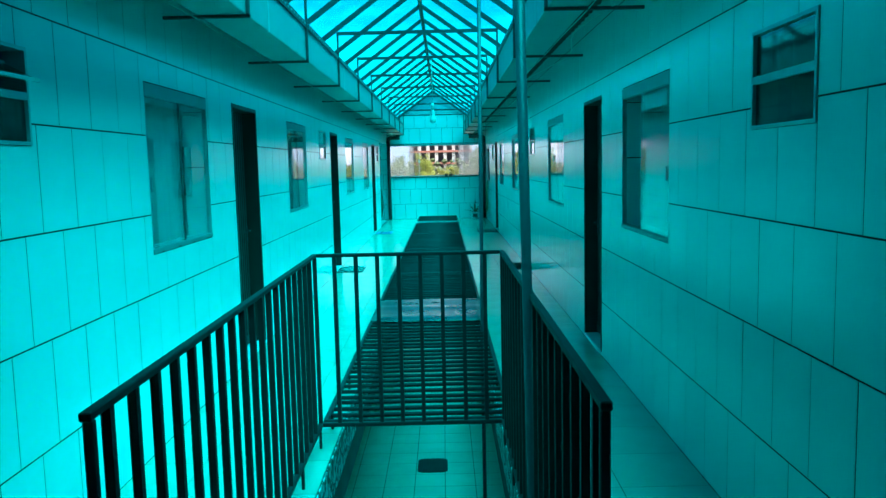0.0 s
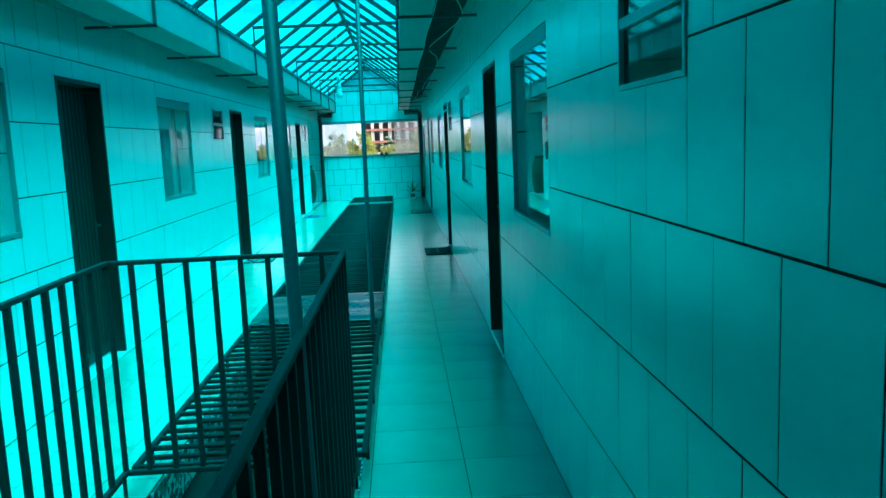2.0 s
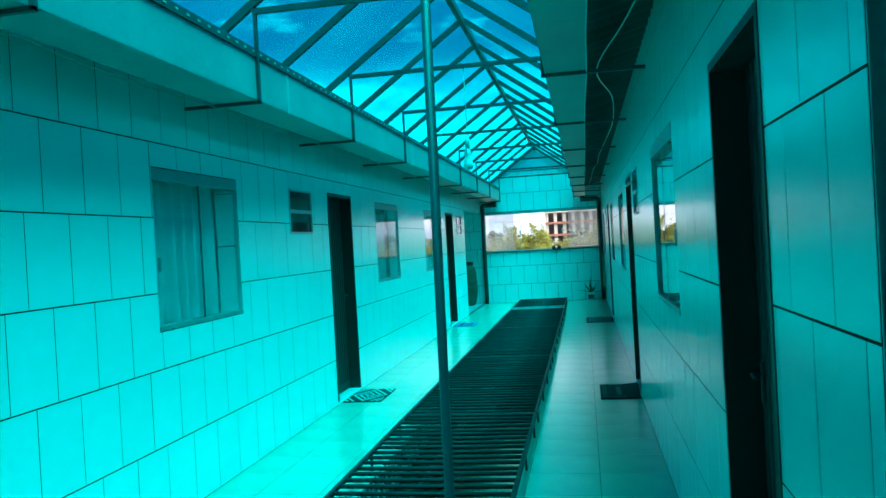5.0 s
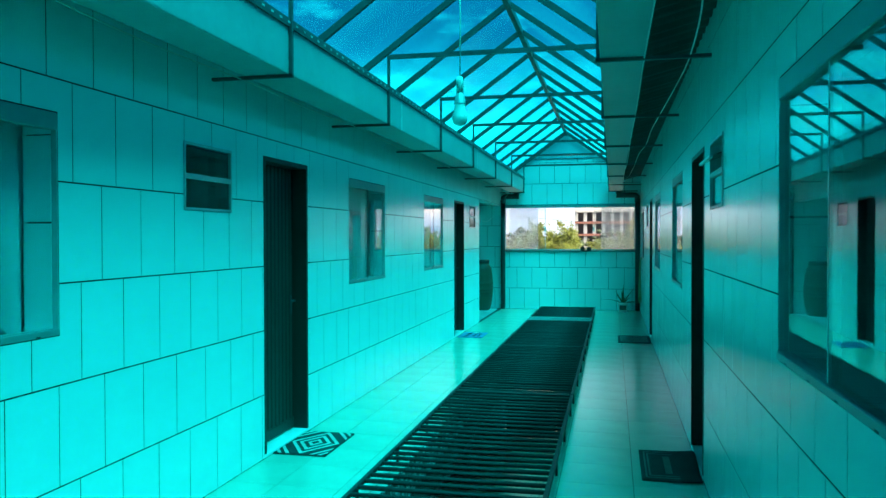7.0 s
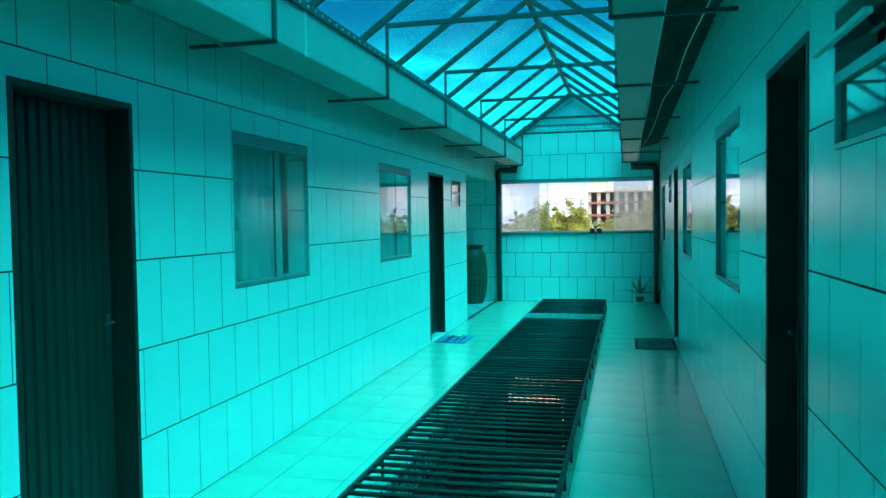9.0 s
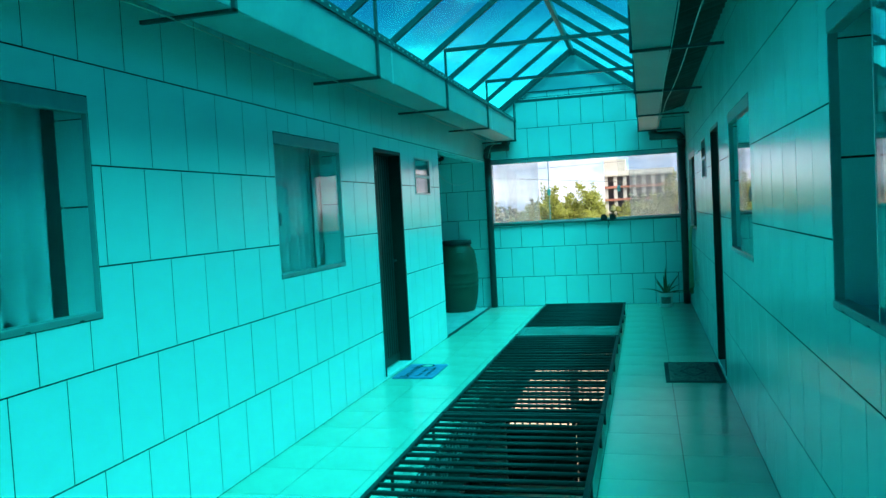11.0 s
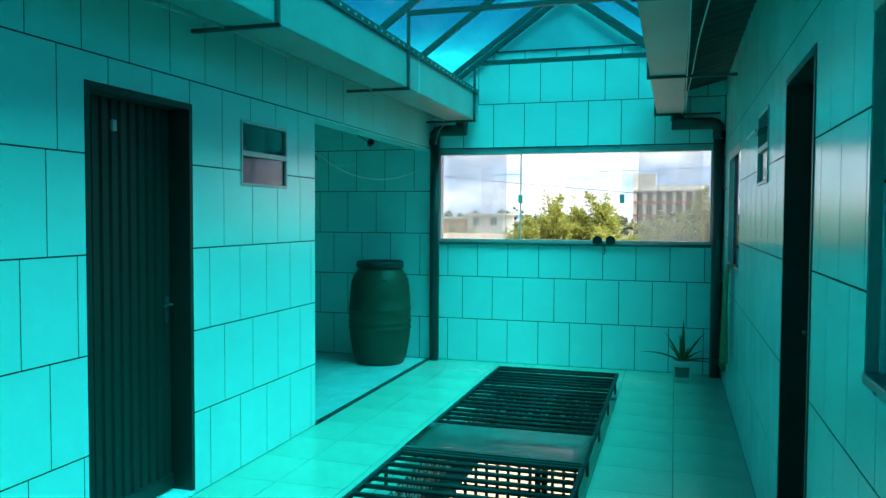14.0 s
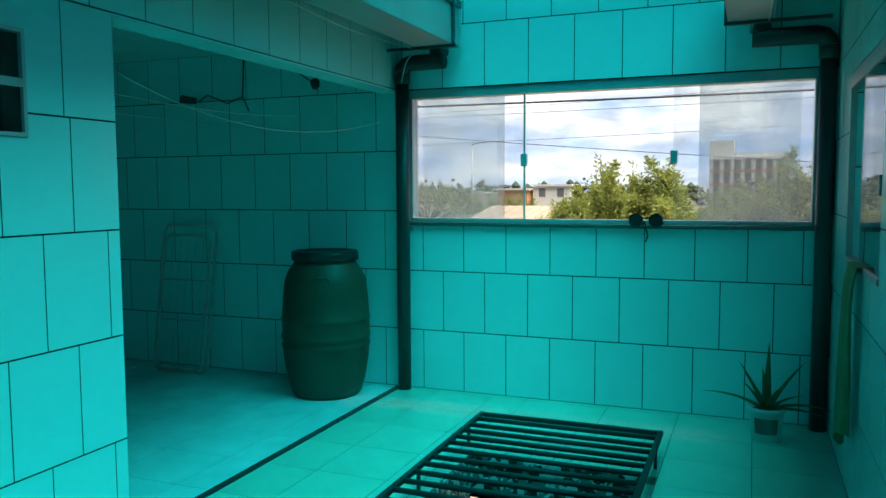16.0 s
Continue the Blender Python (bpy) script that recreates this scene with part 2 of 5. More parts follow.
def curtain_cloth():
    m, nt, bs = nodes_of("sheer_curtain")
    n, l = nt.nodes, nt.links
    tl, mix = n.new("ShaderNodeBsdfTranslucent"), n.new("ShaderNodeMixShader")
    bs.inputs["Base Color"].default_value = (0.86, 0.93, 0.93, 1)
    bs.inputs["Roughness"].default_value = 0.9
    tl.inputs["Color"].default_value = (0.6, 0.6, 0.6, 1)
    no, bp = n.new("ShaderNodeTexNoise"), n.new("ShaderNodeBump")
    no.inputs["Scale"].default_value = 220
    bp.inputs["Strength"].default_value = 0.3
    l.new(no.outputs["Fac"], bp.inputs["Height"])
    l.new(bp.outputs["Normal"], bs.inputs["Normal"])
    mix.inputs[0].default_value = 0.12
    l.new(bs.outputs[0], mix.inputs[1])
    l.new(tl.outputs[0], mix.inputs[2])
    l.new(mix.outputs[0], n["Material Output"].inputs["Surface"])
    return m


CURTAIN = curtain_cloth()


# ---- mesh helpers ----
class Shape:
    """Collects boxes, tubes and turned shapes into one mesh."""

    def __init__(self):
        self.v, self.f, self.smooth = [], [], []

    def faces(self, verts, faces, smooth=False):
        k = len(self.v)
        self.v += [tuple(p) for p in verts]
        self.f += [tuple(i + k for i in q) for q in faces]
        self.smooth += [smooth] * len(faces)
        return self

    def box(self, x0, x1, y0, y1, z0, z1, c=0.0):
        """A box; c: chamfer of all edges."""
        if c <= 0:
            vs = [(x, y, z) for z in (z0, z1) for y in (y0, y1) for x in (x0, x1)]
            return self.faces(vs, [(0, 2, 3, 1), (4, 5, 7, 6), (0, 1, 5, 4), (2, 6, 7, 3), (0, 4, 6, 2), (1, 3, 7, 5)])
        bm = bmesh.new()
        bmesh.ops.create_cube(bm, size=1)
        for p in bm.verts:
            p.co = Vector(((x0 + x1) / 2 + p.co.x * (x1 - x0), (y0 + y1) / 2 + p.co.y * (y1 - y0), (z0 + z1) / 2 + p.co.z * (z1 - z0)))
        bmesh.ops.bevel(bm, geom=bm.edges[:], offset=c, segments=1, affect="EDGES")
        bm.verts.index_update()
        self.faces([p.co[:] for p in bm.verts], [[p.index for p in q.verts] for q in bm.faces])
        bm.free()
        return self

    def tube(self, points, r, n=8, caps=True):
        """A round tube along points; r: one radius or one for each point."""
        pts = [Vector(p) for p in points]
        rad = r if isinstance(r, (list, tuple)) else [r] * len(pts)
        vs, fs = [], []
        side = None
        for i, p in enumerate(pts):
            d = (pts[min(i + 1, len(pts) - 1)] - pts[max(i - 1, 0)]).normalized()
            if side is None:
                side = d.cross(Vector((0, 0, 1)) if abs(d.z) < 0.9 else Vector((1, 0, 0))).normalized()
            side = (side - d * side.dot(d)).normalized()
            up = d.cross(side)
            vs += [p + (side * math.cos(2 * math.pi * k / n) + up * math.sin(2 * math.pi * k / n)) * rad[i] for k in range(n)]
        for i in range(len(pts) - 1):
            fs += [(i * n + k, i * n + (k + 1) % n, (i + 1) * n + (k + 1) % n, (i + 1) * n + k) for k in range(n)]
        self.faces(vs, fs, True)
        if caps:
            k = len(self.v) - len(vs)
            self.f += [tuple(range(k + n - 1, k - 1, -1)), tuple(range(k + (len(pts) - 1) * n, k + len(pts) * n))]
            self.smooth += [False, False]
        return self

    def turned(self, profile, x, y, z, n=32):
        """A shape turned about the upright axis from rows of radius and height."""
        vs = [(x + r * math.cos(2 * math.pi * k / n), y + r * math.sin(2 * math.pi * k / n), z + h) for r, h in profile for k in range(n)]
        fs = [(i * n + k, i * n + (k + 1) % n, (i + 1) * n + (k + 1) % n, (i + 1) * n + k) for i in range(len(profile) - 1) for k in range(n)]
        return self.faces(vs, fs, True)

    def mesh(self, name, material):
        me = bpy.data.meshes.new(name)
        me.from_pydata(self.v, [], self.f)
        me.polygons.foreach_set("use_smooth", self.smooth)
        me.materials.append(material)
        me.update()
        return me


def part(name, shape, material, parent=None, label=""):
    ob = new(name, shape.mesh(name, material))
    if parent is not None:
        ob.parent = parent
    return tagged(ob, label)


def thing(name, label, category, group="", kind="", at=(0, 0, 0)):
    ob = new(name)
    ob.location = at
    ob.empty_display_size = 0.1
    return tagged(ob, label, category, group, kind)


def structure(name, shape, material, label, category):
    return tagged(part(name, shape, material), label, category, kind="structure")


# ---- plan ----
XL, XR, YE, YB = -1.5, 1.445, 23.6, -2.5   # inner faces of the long walls, the end wall and the wall behind
SLOT = (-0.49, 0.50, 1.95, 22.35)
ROW = 0.4495
WALL_H = 3.15
RIDGE_X, RIDGE_Z, SLOPE = -0.09, 3.75, 0.72
LOW = -2.8
TH = 0.16

left_windows = [(4.67, 5.81), (8.665, 9.80), (13.64, 14.80), (16.56, 17.70)]
left_doors = [(6.485, 7.28), (11.85, 12.64), (18.51, 19.30)]
left_vents = [(2.87, 3.43), (10.82, 11.38), (19.79, 20.36)]
right_windows = [(4.67, 5.815), (8.52, 9.72), (13.55, 14.67), (16.65, 17.78), (21.70, 22.88)]
right_doors = [(6.54, 7.31), (11.98, 12.75), (18.57, 19.30)]
right_vents = [(2.93, 3.49), (11.11, 11.64), (19.93, 20.42)]
WIN_Z, DOOR_Z, VENT_Z = (1.12, 2.10), (0.0, 2.12), (1.71, 2.10)
OPEN_Y, OPEN_Z = 20.79, 2.245
END_WIN = (-1.438, 1.338, 1.268, 2.243)


def holes(windows, doors, vents):
    return [(a, b, *WIN_Z) for a, b in windows] + [(a, b, *DOOR_Z) for a, b in doors] + [(a, b, *VENT_Z) for a, b in vents]


left_holes = holes(left_windows, left_doors, left_vents) + [(OPEN_Y, YE, 0.0, OPEN_Z)]
right_holes = holes(right_windows, right_doors, right_vents)
end_holes = [END_WIN, (-9.0, -1.15, 2.99, 9.0), (-1.15, -0.99, 3.095, 9.0), (0.815, 0.975, 3.095, 9.0), (0.975, 9.0, 2.99, 9.0)]   # the window, and the corners above the roof slopes


def slabs(u0, u1, z0, z1, cuts):
    """The rectangles of a wall that are left round its openings."""
    us = sorted({u0, u1, *(min(max(c, u0), u1) for h in cuts for c in h[:2])})
    out = []
    for a, b in zip(us, us[1:]):
        z = z0
        for h in sorted((h for h in cuts if h[0] < (a + b) / 2 < h[1]), key=lambda h: h[2]):
            if h[2] > z:
                out.append((a, b, z, h[2]))
            z = max(z, h[3])
        if z < z1:
            out.append((a, b, z, z1))
    return out


def long_wall(name, x0, x1, cuts, label):
    s = Shape()
    for a, b, c, d in slabs(YB, YE, 0.0, WALL_H, cuts):
        s.box(x0, x1, a, b, c, d)
    return structure(name, s, GROUT, label, "wall")


G = 0.0014
wall_left = long_wall("wall_left", XL - TH, XL - G, left_holes, "wall of white glazed tiles with thin dark joints")
wall_right = long_wall("wall_right", XR + G, XR + TH, right_holes, "wall of white glazed tiles with thin dark joints")
s = Shape()
for a, b, c, d in slabs(-4.8, XR + TH, 0.0, 3.226, end_holes):
    s.box(a, b, YE + G, YE + TH, c, d)
wall_end = structure("wall_end", s, GROUT, "white tiled end wall with a wide sliding window", "wall")
# Gable of plain light sheet over the tiles
s = Shape()
zg = 3.225
wg = (RIDGE_Z - zg) / SLOPE
pr = [(RIDGE_X - wg, zg), (RIDGE_X + wg, zg), (RIDGE_X, RIDGE_Z)]
s.faces([(x, YE + o, z) for o in (0.01, 0.03) for x, z in pr], [(0, 1, 2), (5, 4, 3), (0, 3, 4, 1), (1, 4, 5, 2), (2, 5, 3, 0)])
structure("wall_gable", s, GABLE, "plain turquoise sheet gable under the roof ridge", "wall")
# Unseen slab, added to keep roof light off the first metres of wall
structure("ceiling_unseen_shade", Shape().box(XL - 0.1, XR + 0.1, YB, 2.1, 2.98, 3.06), CEILING, "unseen white slab added to shade the stair landing", "ceiling")
structure("wall_back", Shape().box(XL - TH, XR + TH, YB - TH, YB, -0.2, 4.0), PLASTER, "plain white wall closing the corridor", "wall")

# Upper floor slab, with the long slot in it
s = Shape()
sx0, sx1, sy0, sy1 = SLOT
FZ = -0.006
s.box(XL - TH, sx0, YB, YE + TH, -0.22, FZ)
s.box(sx1, XR + TH, YB, YE + TH, -0.22, FZ)
s.box(sx0, sx1, YB, sy0, -0.22, FZ)
s.box(sx0, sx1, sy1, YE + TH, -0.22, FZ)
s.box(-4.8, XL - TH, OPEN_Y - TH, YE + TH, -0.22, FZ)
floor = structure("floor", s, FLOOR_GROUT, "light ceramic tiled gallery floor with a long open slot", "floor")
s = Shape()
s.box(sx0, sx0 + 0.008, sy0, sy1, -0.23, -0.012)
s.box(sx1 - 0.008, sx1, sy0, sy1, -0.23, -0.012)
s.box(sx0, sx1, sy1 - 0.008, sy1, -0.23, -0.012)
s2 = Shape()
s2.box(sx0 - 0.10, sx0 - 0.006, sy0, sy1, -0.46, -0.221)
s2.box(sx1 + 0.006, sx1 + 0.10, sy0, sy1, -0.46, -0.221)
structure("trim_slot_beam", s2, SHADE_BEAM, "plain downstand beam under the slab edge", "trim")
structure("trim_slot_edge", s, MOSAIC, "grey speckled mosaic facing of the slab edge", "trim")

# Laundry alcove at the end
s = Shape()
s.box(-4.8, XL - TH, OPEN_Y - TH, OPEN_Y - G, 0, 2.9)
s.box(-4.8 - TH, -4.8, OPEN_Y - TH, YE + TH, 0, 2.9)
wall_alcove = structure("wall_alcove", s, GROUT, "white tiled side walls of the laundry alcove", "wall")
structure("ceiling_alcove", Shape().box(-4.8, XL - TH, OPEN_Y, YE, 2.62, 2.75), CEILING, "shaded white alcove ceiling", "ceiling")
structure("trim_lintel", Shape().box(XL - TH - 0.004, XL + 0.0, OPEN_Y, YE, OPEN_Z - 0.012, OPEN_Z), WALL_TILE, "tiled underside of the alcove lintel", "trim")
structure("trim_floor_channel", Shape().box(XL - 0.035, XL + 0.01, OPEN_Y, YE - 0.02, -0.004, 0.006), IRON, "dark drain channel across the alcove entrance", "trim")

# Rooms behind the long walls
for name, x0, x1, y1 in (("left", -4.6, XL - TH, OPEN_Y - TH), ("right", XR + TH, 4.5, YE + TH)):
    s = Shape()
    xo = x0 if name == "left" else x1
    s.box(xo - 0.05, xo + 0.05, YB, y1, -0.1, 2.75)
    s.box(x0, x1, YB - 0.1, YB, -0.1, 2.75)
    s.box(x0, x1, y1 - 0.05, y1 - 0.004, -0.1, 2.75)
    for y in (7.9, 13.0):
        s.box(x0, x1, y - 0.05, y + 0.05, 0, 2.7)
    structure("wall_rooms_" + name, s, PLASTER, "plain walls of the rooms behind the windows", "wall")
    structure("floor_rooms_" + name, Shape().box(x0, x1, YB, y1 - 0.06, -0.2, -0.005), FLOOR_TILE, "plain floor of the rooms", "floor")
    structure("ceiling_rooms_" + name, Shape().box(x0, x1, YB, y1, 2.7, 2.8), CEILING, "plain ceiling of the rooms", "ceiling")

# Lower storey under the slot
s = Shape()
s.box(XL - 0.7, XL - 0.5, YB, YE, LOW, -0.22)
s.box(XR + 0.5, XR + 0.7, YB, YE, LOW, -0.22)
s.box(XL - 0.7, XR + 0.7, YB - 0.2, YB, LOW, -0.22)
structure("wall_lower", s, PLASTER, "plain walls of the lower corridor", "wall")
s = Shape()
for a, b, c, d in slabs(XL - 0.7, XR + 0.7, LOW, -0.22, [(-1.40, 1.0, LOW, -0.66)]):
    s.box(a, b, YE, YE + 0.18, c, d)
for x, o in ((-1.40, 1), (1.0, -1)):
    arc = [(x, -0.66), (x, -1.24)] + [(x + o * 0.58 * (1 - math.cos(t)), -1.24 + 0.58 * math.sin(t)) for t in (0.26, 0.52, 0.79, 1.05, 1.31, 1.57)]
    m = len(arc)
    s.faces([(p, YE + q, z) for q in (0.0, 0.18) for p, z in arc], [tuple(range(m)), tuple(range(2 * m - 1, m - 1, -1))] + [(i, (i + 1) % m, m + (i + 1) % m, m + i) for i in range(m)])
structure("wall_lower_end", s, PLASTER, "lower end wall with the gate opening", "wall")
lower_floor = structure("floor_lower", Shape().box(XL - 0.7, XR + 0.7, YB, YE + 0.18, LOW - 0.2, LOW - 0.006), FLOOR_GROUT, "light tiled floor of the lower corridor", "floor")

# ---- roof ----
TRUSS_Y = [23.36 - 2.04 * k for k in range(13)]
GX = (-0.985, 0.812)          # inner faces of the two gutters
GW, GZ0, GZ1 = (0.285, 0.238), 2.515, 2.785
EAVE_X = (GX[0] - GW[0] - 0.05, GX[1] + GW[0] + 0.05)


def roof_z(x):
    return RIDGE_Z - SLOPE * abs(x - RIDGE_X)


roof = thing("roof", "turquoise translucent sheet roof on a dark steel frame", "roof", kind="structure")
for side, ex in enumerate(EAVE_X):
    edge = ex + (-0.085 if side == 0 else 0.085)
    y = YB
    while y < YE + 0.05:
        s = Shape()
        y1 = min(y + 2.04, YE + 0.12)
        n = 24
        vs, fs = [], []
        for j in range(n + 1):
            yy = y + (y1 - y) * j / n
            h = 0.008 * math.cos(2 * math.pi * yy / 0.17)
            vs += [(RIDGE_X, yy, RIDGE_Z + 0.055 + h), (edge, yy, roof_z(edge) + 0.055 + h)]
        fs = [(2 * j, 2 * j + 1, 2 * j + 3, 2 * j + 2) for j in range(n)]
        s.faces(vs, fs, True)
        part("roof_panel", s, ROOF, roof)
        y = y1
part("ridge_beam", Shape().box(RIDGE_X - 0.025, RIDGE_X + 0.025, YB, YE, RIDGE_Z - 0.04, RIDGE_Z + 0.03, 0.004), TRUSS, roof)
rafters = [23.36 - 1.02 * k for k in range(26)] + [23.56]
for y in rafters:
    for ex in EAVE_X:
        dx = RIDGE_X - ex
        nx, nz = (SLOPE, 1.0) if dx < 0 else (-SLOPE, 1.0)
        k = math.hypot(nx, nz)
        nx, nz = nx / k * 0.025, nz / k * 0.025
        a, b = (RIDGE_X, RIDGE_Z + 0.015), (ex, roof_z(ex) + 0.015)
        s = Shape()
        vs = [(p[0] + o * nx, y + w, p[1] + o * nz) for p in (a, b) for o in (-1, 1) for w in (-0.016, 0.016)]
        s.faces(vs, [(0, 1, 3, 2), (4, 6, 7, 5), (0, 4, 5, 1), (2, 3, 7, 6), (0, 2, 6, 4), (1, 5, 7, 3)])
        part("rafter", s, TRUSS, roof)
for y in TRUSS_Y:
    part("tie_bar", Shape().box(GX[0] + 0.002, GX[1] - 0.002, y - 0.016, y + 0.016, 3.055, 3.09), TRUSS, roof)
    for side, gx in enumerate(GX):
        out = -1 if side == 0 else 1
        s = Shape()
        xa, xb = sorted((gx - out * 0.002, gx - out * 0.022))
        s.box(xa, xb, y - 0.013, y + 0.013, GZ0 - 0.02, 3.055)
        xa, xb = sorted((gx - out * 0.022, (XL + 0.02) if side == 0 else (XR - 0.06)))
        s.box(xa, xb, y - 0.013, y + 0.013, GZ0 - 0.022, GZ0 - 0.003)
        part("gutter_bracket", s, TRUSS, roof)
s = Shape()
s.box(GX[0] + 0.005, GX[1] - 0.005, YE - 0.012, YE + 0.008, 3.222, 3.236)
part("gable_rail", s, TRUSS, roof)
for side, gx in enumerate(GX):
    out, gw = (-1, 1)[side], GW[side]
    g = thing("gutter", "long white painted sheet-metal box gutter hung on brackets", "gutter", "roof gutters", kind="structure")
    lengths = [YB, 1.6, 5.6, 9.6, 13.6, 17.6, 21.6, YE - 0.08]
    for a, b in zip(lengths, lengths[1:]):
        s = Shape()
        for x0, x1, z0, z1 in ((gx, gx + out * 0.004, GZ0, GZ1), (gx, gx + out * gw, GZ0 - 0.002, GZ0 + 0.004), (gx + out * gw, gx + out * (gw - 0.004), GZ0, (GZ1 + 0.02, 2.70)[side])):
            xa, xb = sorted((x0, x1))
            s.box(xa, xb, a + 0.002, b - 0.001, z0, z1)
        part("trough", s, GUTTER, g)
        part("seam_strap", Shape().box(gx - 0.004, gx + 0.004, b - 0.02, b + 0.02, GZ0 - 0.004, GZ1 + 0.002), GALV, g)
    xa, xb = sorted((gx - out * 0.014, gx + out * 0.022))
    part("lip_angle", Shape().box(xa, xb, YB, YE - 0.08, GZ1, GZ1 + 0.05), TRUSS, g)
    s = Shape()
    y = YB
    while y < YE - 0.2:
        s.box(gx - out * 0.0165 - 0.002, gx - out * 0.0165 + 0.002, y, y + 0.028, GZ1 + 0.018, GZ1 + 0.030)
        y += 0.115
    tagged(part("slot_holes", s, GALV, g, "row of small bright slots"), kind="stuff")
    xa, xb = sorted((gx, gx + out * gw))
    part("end_cap", Shape().box(xa, xb, YE - 0.08, YE - 0.075, GZ0, GZ1), GUTTER, g)

# Eaves of the two houses, corrugated sheets sloping down to the gutters
for side in (0, 1):
    out = -1 if side == 0 else 1
    x_in, x_out = GX[side] + out * (GW[side] - 0.06), out * 5.2
    z_in = (2.82, 2.735)[side]
    n = 640
    vs, fs = [], []
    for j in range(n + 1):
        y = YB - 0.3 + (YE + 0.6 - YB) * j / n
        h = 0.022 * math.cos(2 * math.pi * y / 0.18)
        for x in (x_in, x_out):
            z = z_in + 0.26 * abs(x - x_in) + h
            vs += [(x, y, z), (x, y, z + 0.008)]
    for j in range(n):
        a, b = 4 * j, 4 * j + 4
        fs += [(a, b, b + 2, a + 2), (a + 1, a + 3, b + 3, b + 1), (a, a + 1, b + 1, b)]
    s = Shape().faces(vs, fs, True)
    structure("roof_eave_" + ("left" if side == 0 else "right"), s, EAVE, "weathered dark corrugated eaves sheet above the gutter", "roof")

# ---- railing round the stairwell end of the slot ----
RX0, RX1, RY0, RY1, RZ0, RZ1 = -0.565, 0.486, 1.77, 4.57, 0.13, 1.115
railing = thing("stair_railing", "dark painted steel railing with square upright bars round the opening", "railing")


def bar_box(x0, x1, y0, y1, z0, z1):
    return Shape().box(x0, x1, y0, y1, z0, z1, 0.003)


w = 0.0125
part("top_rail", bar_box(RX0 - w, RX0 + w, RY0, RY1 + w, RZ1 - 0.020, RZ1), IRON, railing)
part("top_rail", bar_box(RX1 - w, RX1 + w, RY0, RY1 + w, RZ1 - 0.020, RZ1), IRON, railing)
part("top_rail", bar_box(RX0 + w, RX1 - w, RY1 - w, RY1 + w, RZ1 - 0.020, RZ1), IRON, railing)
part("bottom_rail", bar_box(RX0 - 0.014, RX0 + 0.014, RY0, RY1 + 0.014, RZ0 - 0.012, RZ0 + 0.012), IRON, railing)
part("bottom_rail", bar_box(RX1 - 0.014, RX1 + 0.014, RY0, RY1 + 0.014, RZ0 - 0.012, RZ0 + 0.012), IRON, railing)
part("bottom_rail", bar_box(RX0 + 0.014, RX1 - 0.014, RY1 - 0.014, RY1 + 0.014, RZ0 - 0.012, RZ0 + 0.012), IRON, railing)
v = 0.0108
n = 19
for i in range(n + 2):
    y = RY0 + 0.02 if i == 0 else (RY1 if i == n + 1 else 1.876 + 0.14 * (i - 1))
    for x in (RX0, RX1):
        if 0 < i < n + 1:
            part("upright_bar", Shape().box(x - v, x + v, y - v, y + v, RZ0 + 0.012, RZ1 - 0.020), IRON, railing)
        else:
            part("corner_post", bar_box(x - v, x + v, y - v, y + v, RZ0 - 0.014, RZ1 - 0.021), IRON, railing)
for i in range(1, 9):
    x = RX0 - 0.01 + 0.1204 * i
    part("upright_bar", Shape().box(x - v, x + v, RY1 - v, RY1 + v, RZ0 + 0.012, RZ1 - 0.020), IRON, railing)
for x in (RX0, RX1):
    for y in (4.54, 3.98, 3.3, 2.6, 1.95):
        part("foot", Shape().box(x - 0.007, x + 0.007, y - 0.007, y + 0.007, -0.002, RZ0 - 0.012), IRON, railing)

# Two slim roof props
for x, y, z0, r, tip, label in ((0.490, 3.10, LOW, 0.019, -0.015, "slim grey steel roof post beside the stair railing"), (0.484, 7.06, LOW, 0.017, 0.006, "slim grey steel roof post at the grille edge")):
    post = thing("roof_post", label, "post", "roof posts", at=(x, y, z0))
    part("shaft", Shape().tube([(0, 0, 0), (0, 0, -0.25 - z0), (tip * (roof_z(x) + 0.25), 0, roof_z(x) - z0 - 0.03)], r, 12), POST, post)
    part("base_plate", Shape().box(-0.05, 0.05, -0.05, 0.05, 0, 0.008, 0.002), TRUSS, post)

